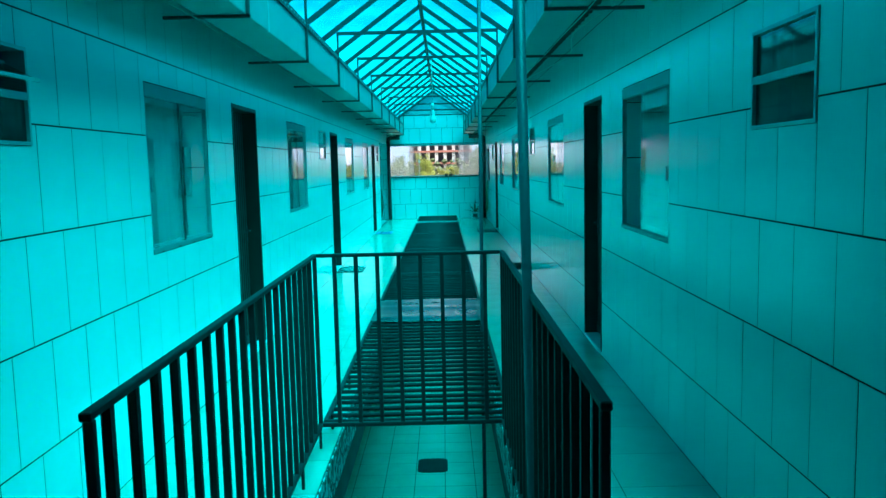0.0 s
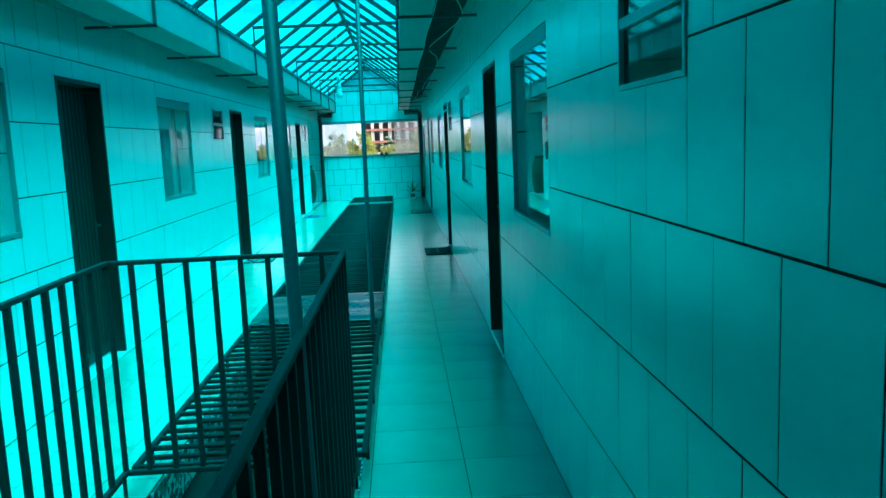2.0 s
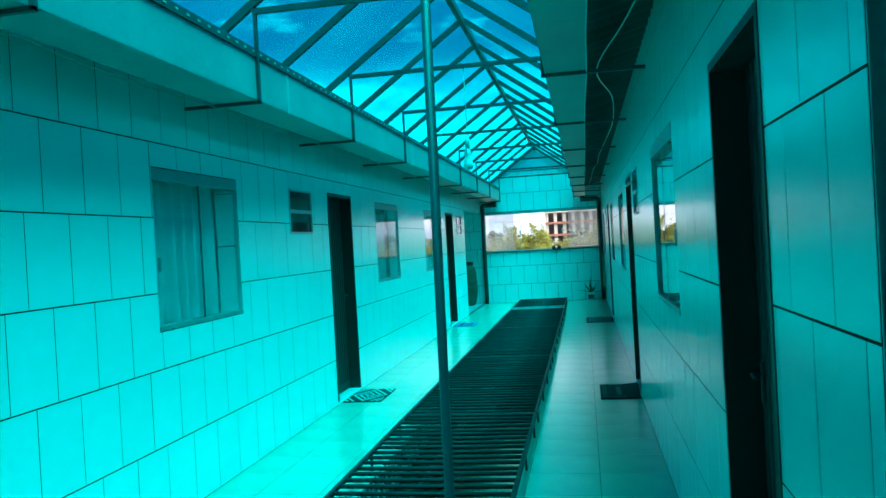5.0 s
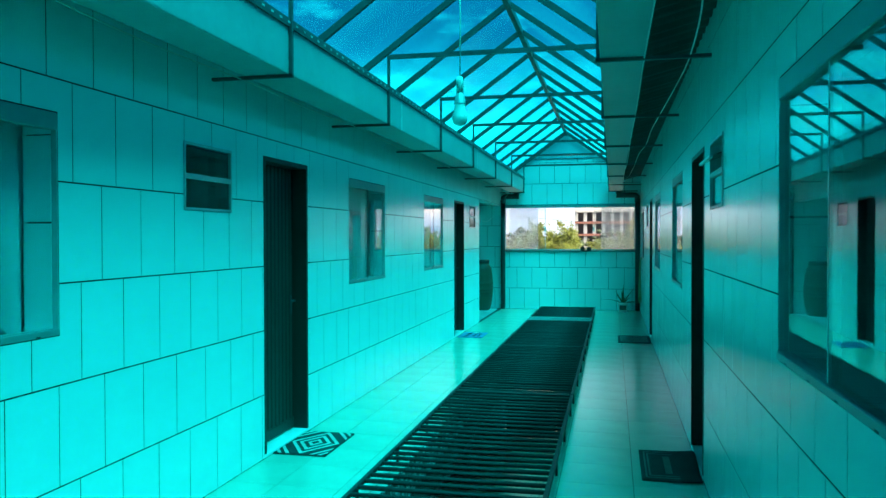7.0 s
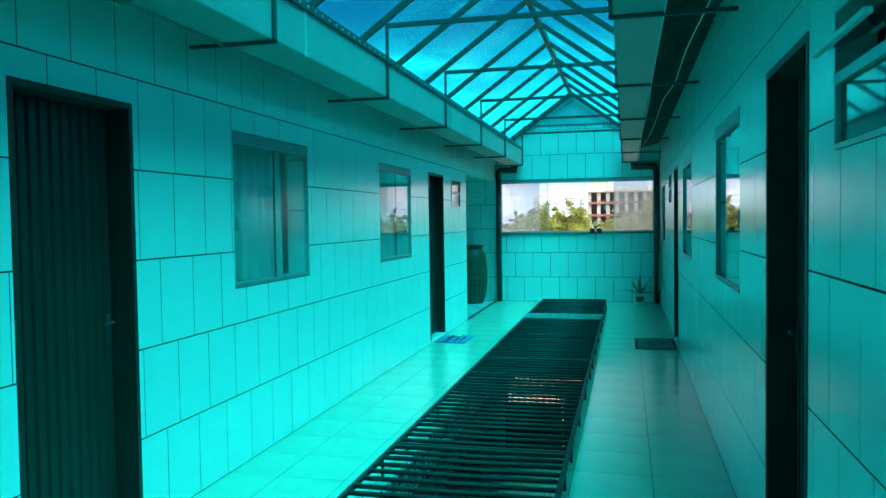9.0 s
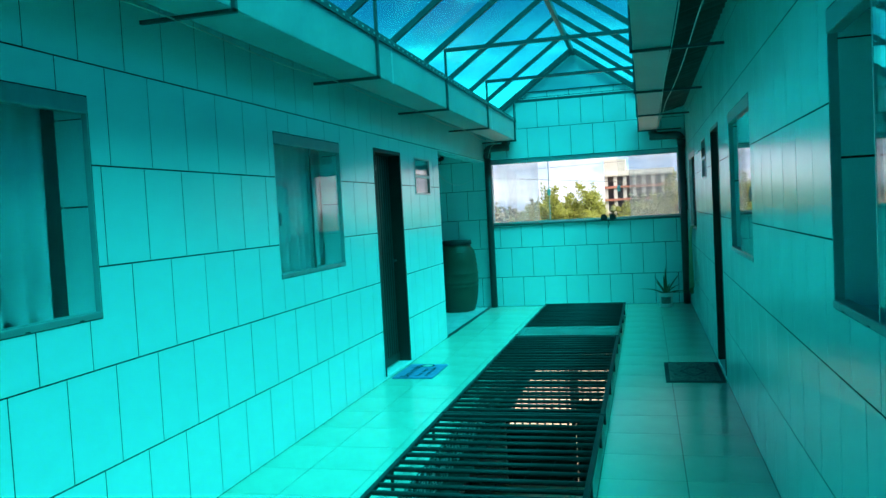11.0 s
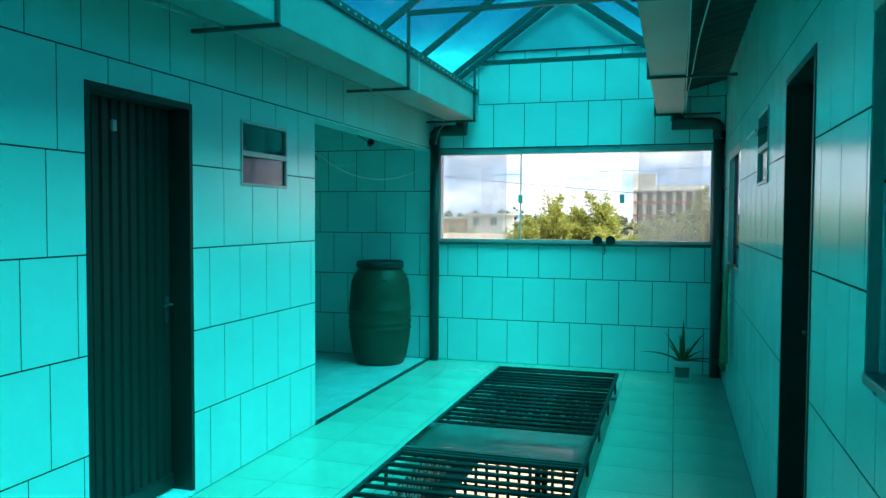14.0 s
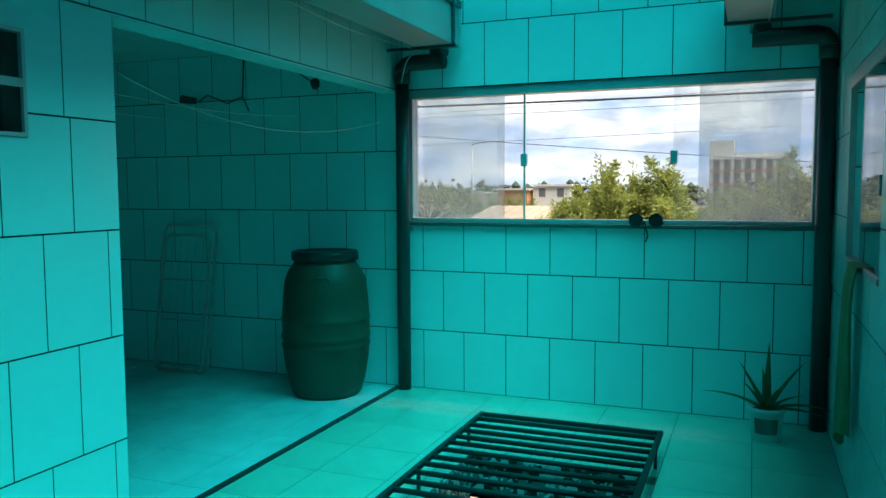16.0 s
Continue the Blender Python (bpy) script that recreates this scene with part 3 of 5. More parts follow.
# ---- grille over the slot ----
gx0, gx1, gz = -0.545, 0.525, 0.125
bar_mesh = Shape().tube([(gx0 + 0.012, 0, 0), (gx1 - 0.012, 0, 0)], 0.0135, 6).mesh("cross_bar", IRON)
sections = [(4.62, 7.68), (7.70, 10.76), (10.78, 13.84), (13.86, 16.92), (16.94, 19.98), (20.0, 22.72)]
for a, b in sections:
    g = thing("floor_grille", "dark steel grille of round bars over the floor slot", "grille", "floor grilles", at=(0, a, 0))
    part("side_rail", Shape().box(gx0 - 0.014, gx0 + 0.014, 0, b - a, gz - 0.014, gz + 0.014, 0.003), IRON, g)
    part("side_rail", Shape().box(gx1 - 0.014, gx1 + 0.014, 0, b - a, gz - 0.014, gz + 0.014, 0.003), IRON, g)
    for y in (0.014, b - a - 0.014):
        part("end_rail", Shape().box(gx0 + 0.014, gx1 - 0.014, y - 0.013, y + 0.013, gz - 0.013, gz + 0.013, 0.003), IRON, g)
    n = int((b - a) / 0.118)
    rng = random.Random(int(a * 10))
    for i in range(1, n):
        bar = new("cross_bar", bar_mesh)
        bar.parent = g
        bar.location = (0, (b - a) * i / n + rng.uniform(-0.008, 0.008), gz + rng.uniform(-0.003, 0.003))
        bar.rotation_euler = (0, 0, rng.uniform(-0.006, 0.006))
    for i in range(4):
        y = 0.25 + i * (b - a - 0.5) / 3
        for x in (gx0, gx1):
            part("foot", Shape().box(x - 0.008, x + 0.008, y - 0.008, y + 0.008, -0.001, gz - 0.014), IRON, g)
    s = Shape()
    for i in range(8):
        x = gx0 + 0.08 + i * 0.13
        s.tube([(x + rng.uniform(-0.01, 0.01), (b - a) * k / 8, gz - 0.017 + rng.uniform(-0.004, 0.002)) for k in range(9)], 0.0014, 3, False)
    part("wire_mesh", s, IRON, g, "thin wires tied under the bars")

# Cover sheets lying on the grille
def rippled(x0, x1, y0, y1, z, amp, freq):
    nx, ny = 12, 20
    vs, fs = [], []
    rng = random.Random(3)
    ph = [rng.uniform(0, 6) for _ in range(4)]
    for j in range(ny + 1):
        for i in range(nx + 1):
            x, y = x0 + (x1 - x0) * i / nx, y0 + (y1 - y0) * j / ny
            h = amp * (math.sin(freq * y + ph[0]) + 0.6 * math.sin(freq * 1.7 * y + 1.5 * x + ph[1]) + 0.3 * math.sin(4 * x + ph[2]))
            vs.append((x, y, z + amp * 1.9 + h))
    k = nx + 1
    fs = [(j * k + i, j * k + i + 1, (j + 1) * k + i + 1, (j + 1) * k + i) for j in range(ny) for i in range(nx)]
    m = len(vs)
    vs += [(x, y, z + 0.002) for x, y, z in vs]
    fs = [f[::-1] for f in fs] + [tuple(i + m for i in f) for f in fs]
    edge = [i for i in range(k)] + [j * k + nx for j in range(1, ny + 1)] + [ny * k + i for i in range(nx - 1, -1, -1)] + [j * k for j in range(ny - 1, 0, -1)]
    fs += [(a, b, b + m, a + m) for a, b in zip(edge, edge[1:] + edge[:1])]
    return Shape().faces(vs, fs, True)


tagged(part("cover_sheet", rippled(-0.548, 0.545, 7.42, 8.56, 0.139, 0.004, 14), SHEET_METAL), "grey rippled plastic sheet lying on the floor grille", "sheet")
tagged(part("cover_sheet", rippled(-0.55, 0.528, 20.03, 20.61, 0.139, 0.002, 9), COVER2), "thin clear plastic sheet lying on the floor grille", "sheet")

# ---- windows ----
count = 0


def window(side, y0, y1, curtain=1.0, flip=False, shut=False):
    """A frameless two-pane sliding window: deep head track, slim bottom track, tiled jambs and a curtain behind."""
    global count
    count += 1
    left = side == "left"
    X = XL if left else XR
    o = 1 if left else -1           # towards the corridor
    ob = thing("window_%d" % count, "frameless sliding glass window, " + ("shut, dark room behind" if shut else "half open, dark room behind" if flip else "shut, sheer curtain behind"), "window", "room windows", kind="structure")
    z0, z1 = WIN_Z

    def bx(s, xa, xb, a, b, c, d, ch=0.0):
        xa, xb = sorted((X + o * xa, X + o * xb))
        return s.box(xa, xb, a, b, c, d, ch)

    zt, zb = z1 - 0.078, z0 + 0.030
    part("head_track", bx(Shape(), -0.045, 0.003, y0 + 0.001, y1 - 0.001, zt, z1 - 0.003, 0.003), TRACK, ob)
    track = part("bottom_track", bx(Shape(), -0.045, 0.006, y0 + 0.001, y1 - 0.001, z0 + 0.002, zb, 0.003), TRACK, ob)
    for t in (0.12, 0.38, 0.62, 0.88):
        part("drain_slot", bx(Shape(), 0.0055, 0.0075, y0 + (y1 - y0) * t - 0.012, y0 + (y1 - y0) * t + 0.012, z0 + 0.004, z0 + 0.010), BLACK, track)
    for a, b in ((y0, y0 + 0.006), (y1 - 0.006, y1)):
        part("side_profile", bx(Shape(), -0.030, -0.002, a, b, zb, zt), ALU, ob)
    for a, b in ((y0 + 0.001, y0 + 0.009), (y1 - 0.009, y1 - 0.001)):
        for c, d in ((z0 + 0.002, 1.613), (1.621, 2.0), (2.006, z1 - 0.014)):
            part("jamb_tile", bx(Shape(), -0.17, -0.031, a, b, c, d), WALL_TILE, ob)
    part("inner_sill", bx(Shape(), -0.19, -0.046, y0 + 0.01, y1 - 0.01, z0 + 0.002, z0 + 0.012), WALL_TILE, ob)
    part("inner_head", bx(Shape(), -0.17, -0.046, y0 + 0.01, y1 - 0.01, z1 - 0.012, z1 - 0.002), WALL_TILE, ob)
    L = y1 - y0 - 0.024
    a0 = y0 + 0.012
    lap = 0.485 if not flip else 0.46
    # Shut windows overlap in the middle; in the others both panes stand slid to the near half
    for p, q, d in (((0.0, 0.555, -0.008), (0.0, 0.545, -0.022)) if flip and not shut else ((0.0, lap + 0.02, -0.008), (lap - 0.02, 1.0, -0.022))):
        ya, yb = a0 + L * p, a0 + L * q
        pane = part("pane", bx(Shape(), d - 0.004, d + 0.004, ya, yb, zb, zt), PANE, ob)
        pane.visible_shadow = False
        e = yb if p == 0.0 else ya
        if d > -0.02:
            part("edge_seal", bx(Shape(), d - 0.005, d + 0.005, e - 0.005, e + 0.005, zb, zt), DARK_ALU if left else ALU, ob)
        if d > -0.02:
            e = ya + 0.010
            part("catch", bx(Shape(), d + 0.004, d + 0.014, e, e + 0.024, 1.475, 1.56, 0.004), TRACK, ob)
    if curtain:
        n, vs, fs = 120, [], []
        rng = random.Random(count)
        ph = rng.uniform(0, 6)
        spans = [(-0.03, curtain)]
        for p, q in spans:
            k0 = len(vs)
            for j in range(n + 1):
                t = p + (q - p) * j / n
                y = a0 + L * t
                d = -0.200 + 0.027 * math.sin(t * 47 + ph + 1.3 * math.sin(t * 9)) + 0.010 * math.sin(t * 21 + 2 * ph)
                vs += [(X + o * d, y, 1.10), (X + o * (-0.200 + 0.6 * (d + 0.200)), y + 0.006 * math.sin(t * 9), 2.096)]
            fs += [(k0 + 2 * j, k0 + 2 * j + 1, k0 + 2 * j + 3, k0 + 2 * j + 2) for j in range(n)]
        c = part("curtain", Shape().faces(vs, fs, True), CURTAIN, None)
        c.modifiers.new("thickness", "SOLIDIFY").thickness = 0.002
        tagged(c, "white sheer curtain hanging in folds behind a window", "curtain", "curtains")
        rod = part("curtain_rod", Shape().tube([(X - o * 0.200, y0 - 0.06, 2.09), (X - o * 0.200, y1 + 0.06, 2.09)], 0.008, 8), ALU)
        tagged(rod, "slim metal curtain rod above a window", "rod", "curtain rods")
    return ob


for i, (a, b) in enumerate(left_windows):
    window("left", a, b, (1.04, 1.04, 0.975, 1.04)[i])
for i, (a, b) in enumerate(right_windows):
    window("right", a, b, (0, 0, 0.0, 0.0, 0.9)[i], True, i == 1)

vents = 0


def vent(side, y0, y1, tilt):
    """A small two-light window; tilt: degrees by which the upper light hangs open."""
    global vents
    vents += 1
    left = side == "left"
    X = XL if left else XR
    o = 1 if left else -1
    ob = thing("window_vent_%d" % vents, "small two-light bathroom window in a white metal frame" + (", upper light tilted open" if tilt else ", closed"), "window", "vent windows", kind="structure")
    z0, z1 = VENT_Z
    zm = (z0 + z1) / 2
    fw = 0.015

    def bx(s, xa, xb, a, b, c, d):
        xa, xb = sorted((X + o * xa, X + o * xb))
        return s.box(xa, xb, a, b, c, d)

    s = Shape()
    bx(s, -0.10, 0.007, y0, y0 + fw, z0, z1)
    bx(s, -0.10, 0.007, y1 - fw, y1, z0, z1)
    bx(s, -0.10, 0.007, y0 + fw, y1 - fw, z0, z0 + fw)
    bx(s, -0.10, 0.007, y0 + fw, y1 - fw, z1 - fw, z1)
    bx(s, -0.03, 0.006, y0 + fw, y1 - fw, zm - 0.015, zm + 0.015)
    part("window_frame", s, ALU, ob)
    lower = part("pane", bx(Shape(), -0.012, -0.008, y0 + fw, y1 - fw, z0 + fw, zm - 0.015), FROST, ob)
    s = Shape()
    t = radians(tilt)
    hinge = (zm + z1) / 2
    hh = (z1 - zm) / 2 - 0.02
    for za, zb, m, name in ((-hh, hh, FROST, "pane"),):
        pts = []
        for d in (-0.003, 0.003):
            for z in (-hh, hh):
                for y in (y0 + fw + 0.003, y1 - fw - 0.003):
                    pts.append((X + o * (-0.012 + d * math.cos(t) - z * math.sin(t)), y, hinge + z * math.cos(t) + d * math.sin(t)))
        s.faces(pts, [(0, 1, 3, 2), (4, 6, 7, 5), (0, 4, 5, 1), (2, 3, 7, 6), (0, 2, 6, 4), (1, 5, 7, 3)])
        part("pane", s, FROST, ob)
    if tilt:
        s = Shape()
        for zz in (-hh, hh):
            x, z = X + o * (-0.012 - zz * math.sin(t)), hinge + zz * math.cos(t)
            s.box(x - 0.009, x + 0.009, y0 + fw + 0.002, y1 - fw - 0.002, z - 0.007, z + 0.007)
        part("tilted_sash", s, WHITE_PLASTIC, ob)
        s = Shape()
        s.tube([(X - o * 0.03, y0 + 0.2, zm + 0.015), (X - o * 0.035, y0 + 0.19, zm + 0.06), (X - o * 0.02, y0 + 0.17, hinge - 0.01)], 0.009, 6)
        part("stay_arm", s, BLACK, ob)
    # Dark sheet close behind the glass, coloured as the room's shade
    part("unlit_room_sheet", bx(Shape(), -0.34, -0.33, y0 - 0.1, y1 + 0.1, z0 - 0.2, z1 + 0.1), TRUSS, ob, "dark sheet standing in for the unlit bathroom")
    return ob


for (a, b), t in zip(left_vents, (62, 0, 0)):
    vent("left", a, b, t)
for (a, b), t in zip(right_vents, (0, 68, 68)):
    vent("right", a, b, t)

# ---- doors ----
doors = 0


def door(side, y0, y1):
    """A closed ribbed metal door set deep in the wall over a white threshold."""
    global doors
    doors += 1
    left = side == "left"
    X = XL if left else XR
    o = 1 if left else -1
    ob = thing("door_%d" % doors, "closed dark brown ribbed metal door set back in the tiled wall", "door", "room doors", kind="structure")
    zt, zb = DOOR_Z[1], 0.03

    def bx(s, xa, xb, a, b, c, d, ch=0.0):
        xa, xb = sorted((X + o * xa, X + o * xb))
        return s.box(xa, xb, a, b, c, d, ch)

    s = Shape()
    bx(s, -0.158, 0.004, y0, y0 + 0.028, zb, zt)
    bx(s, -0.158, 0.004, y1 - 0.028, y1, zb, zt)
    bx(s, -0.158, 0.004, y0 + 0.028, y1 - 0.028, zt - 0.03, zt)
    part("door_frame", s, DOOR_IRON, ob)
    a, b = y0 + 0.03, y1 - 0.03
    n = 11
    vs, fs = [], []
    prof = []
    for i in range(n):
        p = (b - a) / n
        ya = a + p * i
        prof += [(ya, 0.0), (ya + p * 0.12, 0.014), (ya + p * 0.70, 0.014), (ya + p * 0.82, 0.0)]
    prof.append((b, 0.0))
    base = -0.125
    for y, d in prof:
        vs += [(X + o * (base + d), y, zb + 0.02), (X + o * (base + d), y, zt - 0.032)]
    m = len(vs)
    vs += [(X + o * (base - 0.03), y, z) for _, y, z in vs]
    fs = [(2 * i, 2 * i + 2, 2 * i + 3, 2 * i + 1) for i in range(len(prof) - 1)]
    fs += [tuple(k + m for k in reversed(f)) for f in fs]
    fs += [(0, 1, m + 1, m), (m - 2, 2 * m - 2, 2 * m - 1, m - 1)]
    leaf = part("door_leaf", Shape().faces(vs, fs), DOOR_IRON, ob)
    part("kick_rail", bx(Shape(), base - 0.01, base + 0.02, a, b, zb + 0.012, zb + 0.09, 0.003), DOOR_IRON, leaf)
    hy = b - 0.05
    s = Shape()
    bx(s, base + 0.012, base + 0.022, hy - 0.012, hy + 0.012, 0.95, 1.09, 0.003)
    s.tube([(X + o * (base + 0.02), hy, 1.05), (X + o * (base + 0.05), hy, 1.05), (X + o * (base + 0.05), hy - 0.07, 1.045)], 0.007, 8)
    part("door_handle", s, TRUSS, leaf, "small dull metal lever handle")
    if doors == 3:
        part("hook", bx(Shape(), base + 0.012, base + 0.03, (a + b) / 2 - 0.10, (a + b) / 2 - 0.07, 1.93, 1.985, 0.004), ALU, leaf, "small bright metal hook")
    part("threshold", bx(Shape(), -0.158, 0.006, y0 + 0.002, y1 - 0.002, 0.0, zb, 0.006), WALL_TILE, ob, "white tiled threshold step")
    return ob


for a, b in left_doors:
    door("left", a, b)
for a, b in right_doors:
    door("right", a, b)

# End window: sliding glass panes, the middle left open
x0, x1, z0, z1 = END_WIN
ob = thing("window_end", "wide frameless sliding window, middle open, dusty outer panes", "window", kind="structure")
s = Shape()
s.box(x0, x1, YE + 0.012, YE + 0.12, z0, z0 + 0.026)
s.box(x0, x1, YE + 0.012, YE + 0.12, z1 - 0.062, z1)
s.box(x0, x0 + 0.036, YE + 0.012, YE + 0.12, z0 + 0.026, z1 - 0.062)
s.box(x1 - 0.014, x1, YE + 0.012, YE + 0.12, z0 + 0.026, z1 - 0.062)
part("window_frame", s, ALU, ob)
part("sill", Shape().box(x0 - 0.03, x1 + 0.03, YE - 0.03, YE + 0.13, z0 - 0.028, z0 - 0.002, 0.004), STONE, ob, "dark stone sill")
for a, b, y, m in ((x0 + 0.036, -0.70, 0.075, HAZY), (x0 + 0.11, -0.54, 0.045, CLEAR), (0.48, x1 - 0.09, 0.045, CLEAR), (0.64, x1 - 0.014, 0.075, HAZY)):
    p = part("pane", Shape().box(a, b, YE + y - 0.004, YE + y + 0.004, z0 + 0.024, z1 - 0.06), m, ob)
    p.visible_shadow = False
for x in (-0.545, 0.485):
    part("pull_handle", Shape().box(x - 0.022, x + 0.022, YE + 0.026, YE + 0.066, 1.67, 1.76, 0.004), ALU, ob)
part("edge_strip", Shape().box(-0.548, -0.536, YE + 0.036, YE + 0.054, z0 + 0.024, z1 - 0.06), ALU, ob)

# ---- things in the gallery ----
# Pendant bulb
bulb = thing("pendant_bulb", "white screw-in bulb hanging on a thin cord from the roof frame", "lamp", at=(0.04, 11.12, 0))
part("cord", Shape().tube([(0, 0, 3.06), (0.003, 0, 2.75), (0, 0, 2.44)], 0.004, 6), CABLE, bulb)
part("socket", Shape().turned([(0.0, 0.09), (0.016, 0.09), (0.021, 0.07), (0.021, 0.0), (0.0, 0.0)], 0, 0, 2.36, 16), WHITE_PLASTIC, bulb)
part("bulb_base", Shape().turned([(0.018, 0.06), (0.024, 0.05), (0.034, 0.0)], 0, 0, 2.30, 16), ALU, bulb)
part("bulb_globe", Shape().turned([(0.030, 0.12), (0.031, 0.09), (0.042, 0.05), (0.044, 0.03), (0.034, 0.006), (0.014, -0.004), (0.0, -0.005)], 0, 0, 2.18, 20), WHITE_PLASTIC, bulb)

# Rain downpipes in the far corners
for x, gx, y in ((-1.445, GX[0] - 0.12, 23.53), (1.385, GX[1] + 0.14, 23.52)):
    pipe = thing("rain_downpipe", "dark plastic downpipe with elbows from the gutter to the floor", "pipe", "rain downpipes", at=(x, y, 0))
    part("shaft", Shape().tube([(0, 0, 0.0), (0, 0, 2.36)], 0.05, 16), PVC, pipe)
    part("collar", Shape().turned([(0.05, 0.0), (0.058, 0.01), (0.058, 0.07), (0.05, 0.08)], 0, 0, 2.28, 16), PVC, pipe)
    d = gx - x
    pts = [(0, 0, 2.36)] + [(math.copysign(0.07, d) * (1 - math.cos(a)), 0, 2.36 + 0.07 * math.sin(a)) for a in (0.5, 1.0, 1.57)]
    pts += [(d - math.copysign(0.07, d) * math.cos(a), -0.01 * a, 2.50 - 0.07 * math.sin(a) + 0.0) for a in (1.57, 1.0, 0.5, 0.0)]
    pts += [(d, -0.015, GZ0 + 0.0)]
    part("elbow", Shape().tube(pts, 0.057, 16), PVC, pipe)

# Barrel in the alcove
bar = thing("water_barrel", "tall dark green plastic barrel with a black lid on the floor", "barrel", at=(-1.945, 23.23, 0))
prof = [(0.0, 0.0), (0.235, 0.0), (0.255, 0.02), (0.285, 0.12), (0.312, 0.28), (0.318, 0.36), (0.326, 0.37), (0.326, 0.39), (0.318, 0.40), (0.319, 0.42), (0.327, 0.43), (0.327, 0.45), (0.32, 0.46),
        (0.322, 0.56), (0.326, 0.565), (0.326, 0.58), (0.32, 0.59), (0.312, 0.72), (0.298, 0.84), (0.272, 0.92), (0.238, 0.965), (0.226, 0.985), (0.226, 1.03), (0.0, 1.03)]
body = part("barrel_body", Shape().turned(prof, 0, 0, 0, 48), BARREL, bar)
part("lid", Shape().turned([(0.0, 0.055), (0.19, 0.055), (0.20, 0.065), (0.236, 0.065), (0.246, 0.05), (0.246, 0.0), (0.226, -0.005)], 0, 0, 1.0, 48), BLACK, bar, "black screw lid with a raised rim")
for a in (-2.2, -1.15, 0.2, 1.5):
    s = Shape()
    pts = []
    for da, z in ((-0.17, 0.795), (-0.20, 0.81), (-0.20, 0.87), (-0.17, 0.885), (0.17, 0.885), (0.20, 0.87), (0.20, 0.81), (0.17, 0.795), (-0.17, 0.795)):
        r = 0.309 - max(0, z - 0.72) * 0.16
        pts.append((r * math.cos(a + da), r * math.sin(a + da), z))
    s.tube(pts, 0.009, 6)
    part("grip", s, BARREL, bar)

# Folded drying rack against the alcove wall
rack = thing("drying_rack", "folded pale metal clothes drying rack leaning on the wall", "drying rack", at=(-3.43, 23.36, 0))
def lean(x, z, d=0.0):
    return (x, 0.19 * z / 1.22 + d, z + 0.012)
for w0, z0, z1, d in ((0.27, 0.0, 1.2, 0.0), (0.235, 0.02, 1.12, -0.025)):
    pts = [lean(-w0 + 0.04, z0, d), lean(-w0, z0 + 0.05, d), lean(-w0, z1 - 0.05, d), lean(-w0 + 0.04, z1, d), lean(w0 - 0.04, z1, d), lean(w0, z1 - 0.05, d), lean(w0, z0 + 0.05, d), lean(w0 - 0.04, z0, d), lean(-w0 + 0.04, z0, d)]
    part("tube_frame", Shape().tube(pts, 0.013, 8), CABLE, rack)
for i in range(5):
    x = -0.16 + 0.08 * i
    part("rail_wire", Shape().tube([lean(x, 0.1, -0.012), lean(x, 1.08, -0.012)], 0.0025, 5), CABLE, rack)
for z in (0.42, 0.75):
    part("cross_bar", Shape().tube([lean(-0.26, z, -0.012), lean(0.26, z, -0.012)], 0.006, 6), ALU, rack)

# Clothes lines
for pts in (((-1.56, 20.82, 2.03), (-1.62, 22.1, 1.86), (-1.66, 23.59, 2.02)), ((-2.3, 20.8, 2.1), (-2.32, 22.2, 2.03), (-2.4, 23.59, 2.09)), ((-2.8, 20.8, 2.08), (-2.8, 22.2, 2.0), (-2.85, 23.59, 2.07))):
    a, m, b = (Vector(p) for p in pts)
    line = [a.lerp(b, t / 14) + (m - (a + b) / 2) * (1 - (2 * t / 14 - 1) ** 2) for t in range(15)]
    tagged(part("clothes_line", Shape().tube(line, 0.0028, 5), CABLE), "thin white clothes line strung across the alcove", "line", "clothes lines")


def flood(name, x, y, z, yaw, label):
    ob = thing(name, label, "camera", "security cameras", at=(x, y, z))
    c, sn = math.cos(yaw), math.sin(yaw)
    part("housing", Shape().tube([(-0.05 * c, -0.05 * sn, 0), (0.0, 0.0, 0.005), (0.055 * c, 0.055 * sn, 0.012)], [0.026, 0.031, 0.033], 12), BLACK, ob)
    part("lens_hood", Shape().tube([(0.055 * c, 0.055 * sn, 0.012), (0.075 * c, 0.075 * sn, 0.016)], [0.036, 0.036], 12), BLACK, ob)
    part("bracket", Shape().tube([(-0.03 * c, -0.03 * sn, 0.0), (-0.03, 0.03, -0.01), (-0.03, YE - y, -0.01)], 0.008, 6), BLACK, ob)
    return ob


flood("security_camera", -3.37, 23.52, 2.25, 3.6, "small black camera fixed on the tiled alcove wall")
flood("security_camera", -2.18, 23.52, 2.31, -1.0, "small black camera fixed on the tiled alcove wall")
for pts, label in (([(-3.33, 23.585, 2.25), (-3.25, 23.588, 2.30), (-3.05, 23.588, 2.22), (-2.9, 23.588, 2.27), (-2.88, 23.588, 2.6)], "black cable drooping along the alcove wall"),
                   ([(-2.9, 23.588, 2.27), (-2.86, 23.588, 2.19), (-2.84, 23.588, 2.15)], "short black cable end on the alcove wall"),
                   ([(-2.18, 23.588, 2.31), (-2.4, 23.588, 2.45), (-2.6, 23.588, 2.61)], "black cable running up the alcove wall")):
    tagged(part("wall_cable", Shape().tube(pts, 0.006, 6), BLACK), label, "cable", "wall cables")
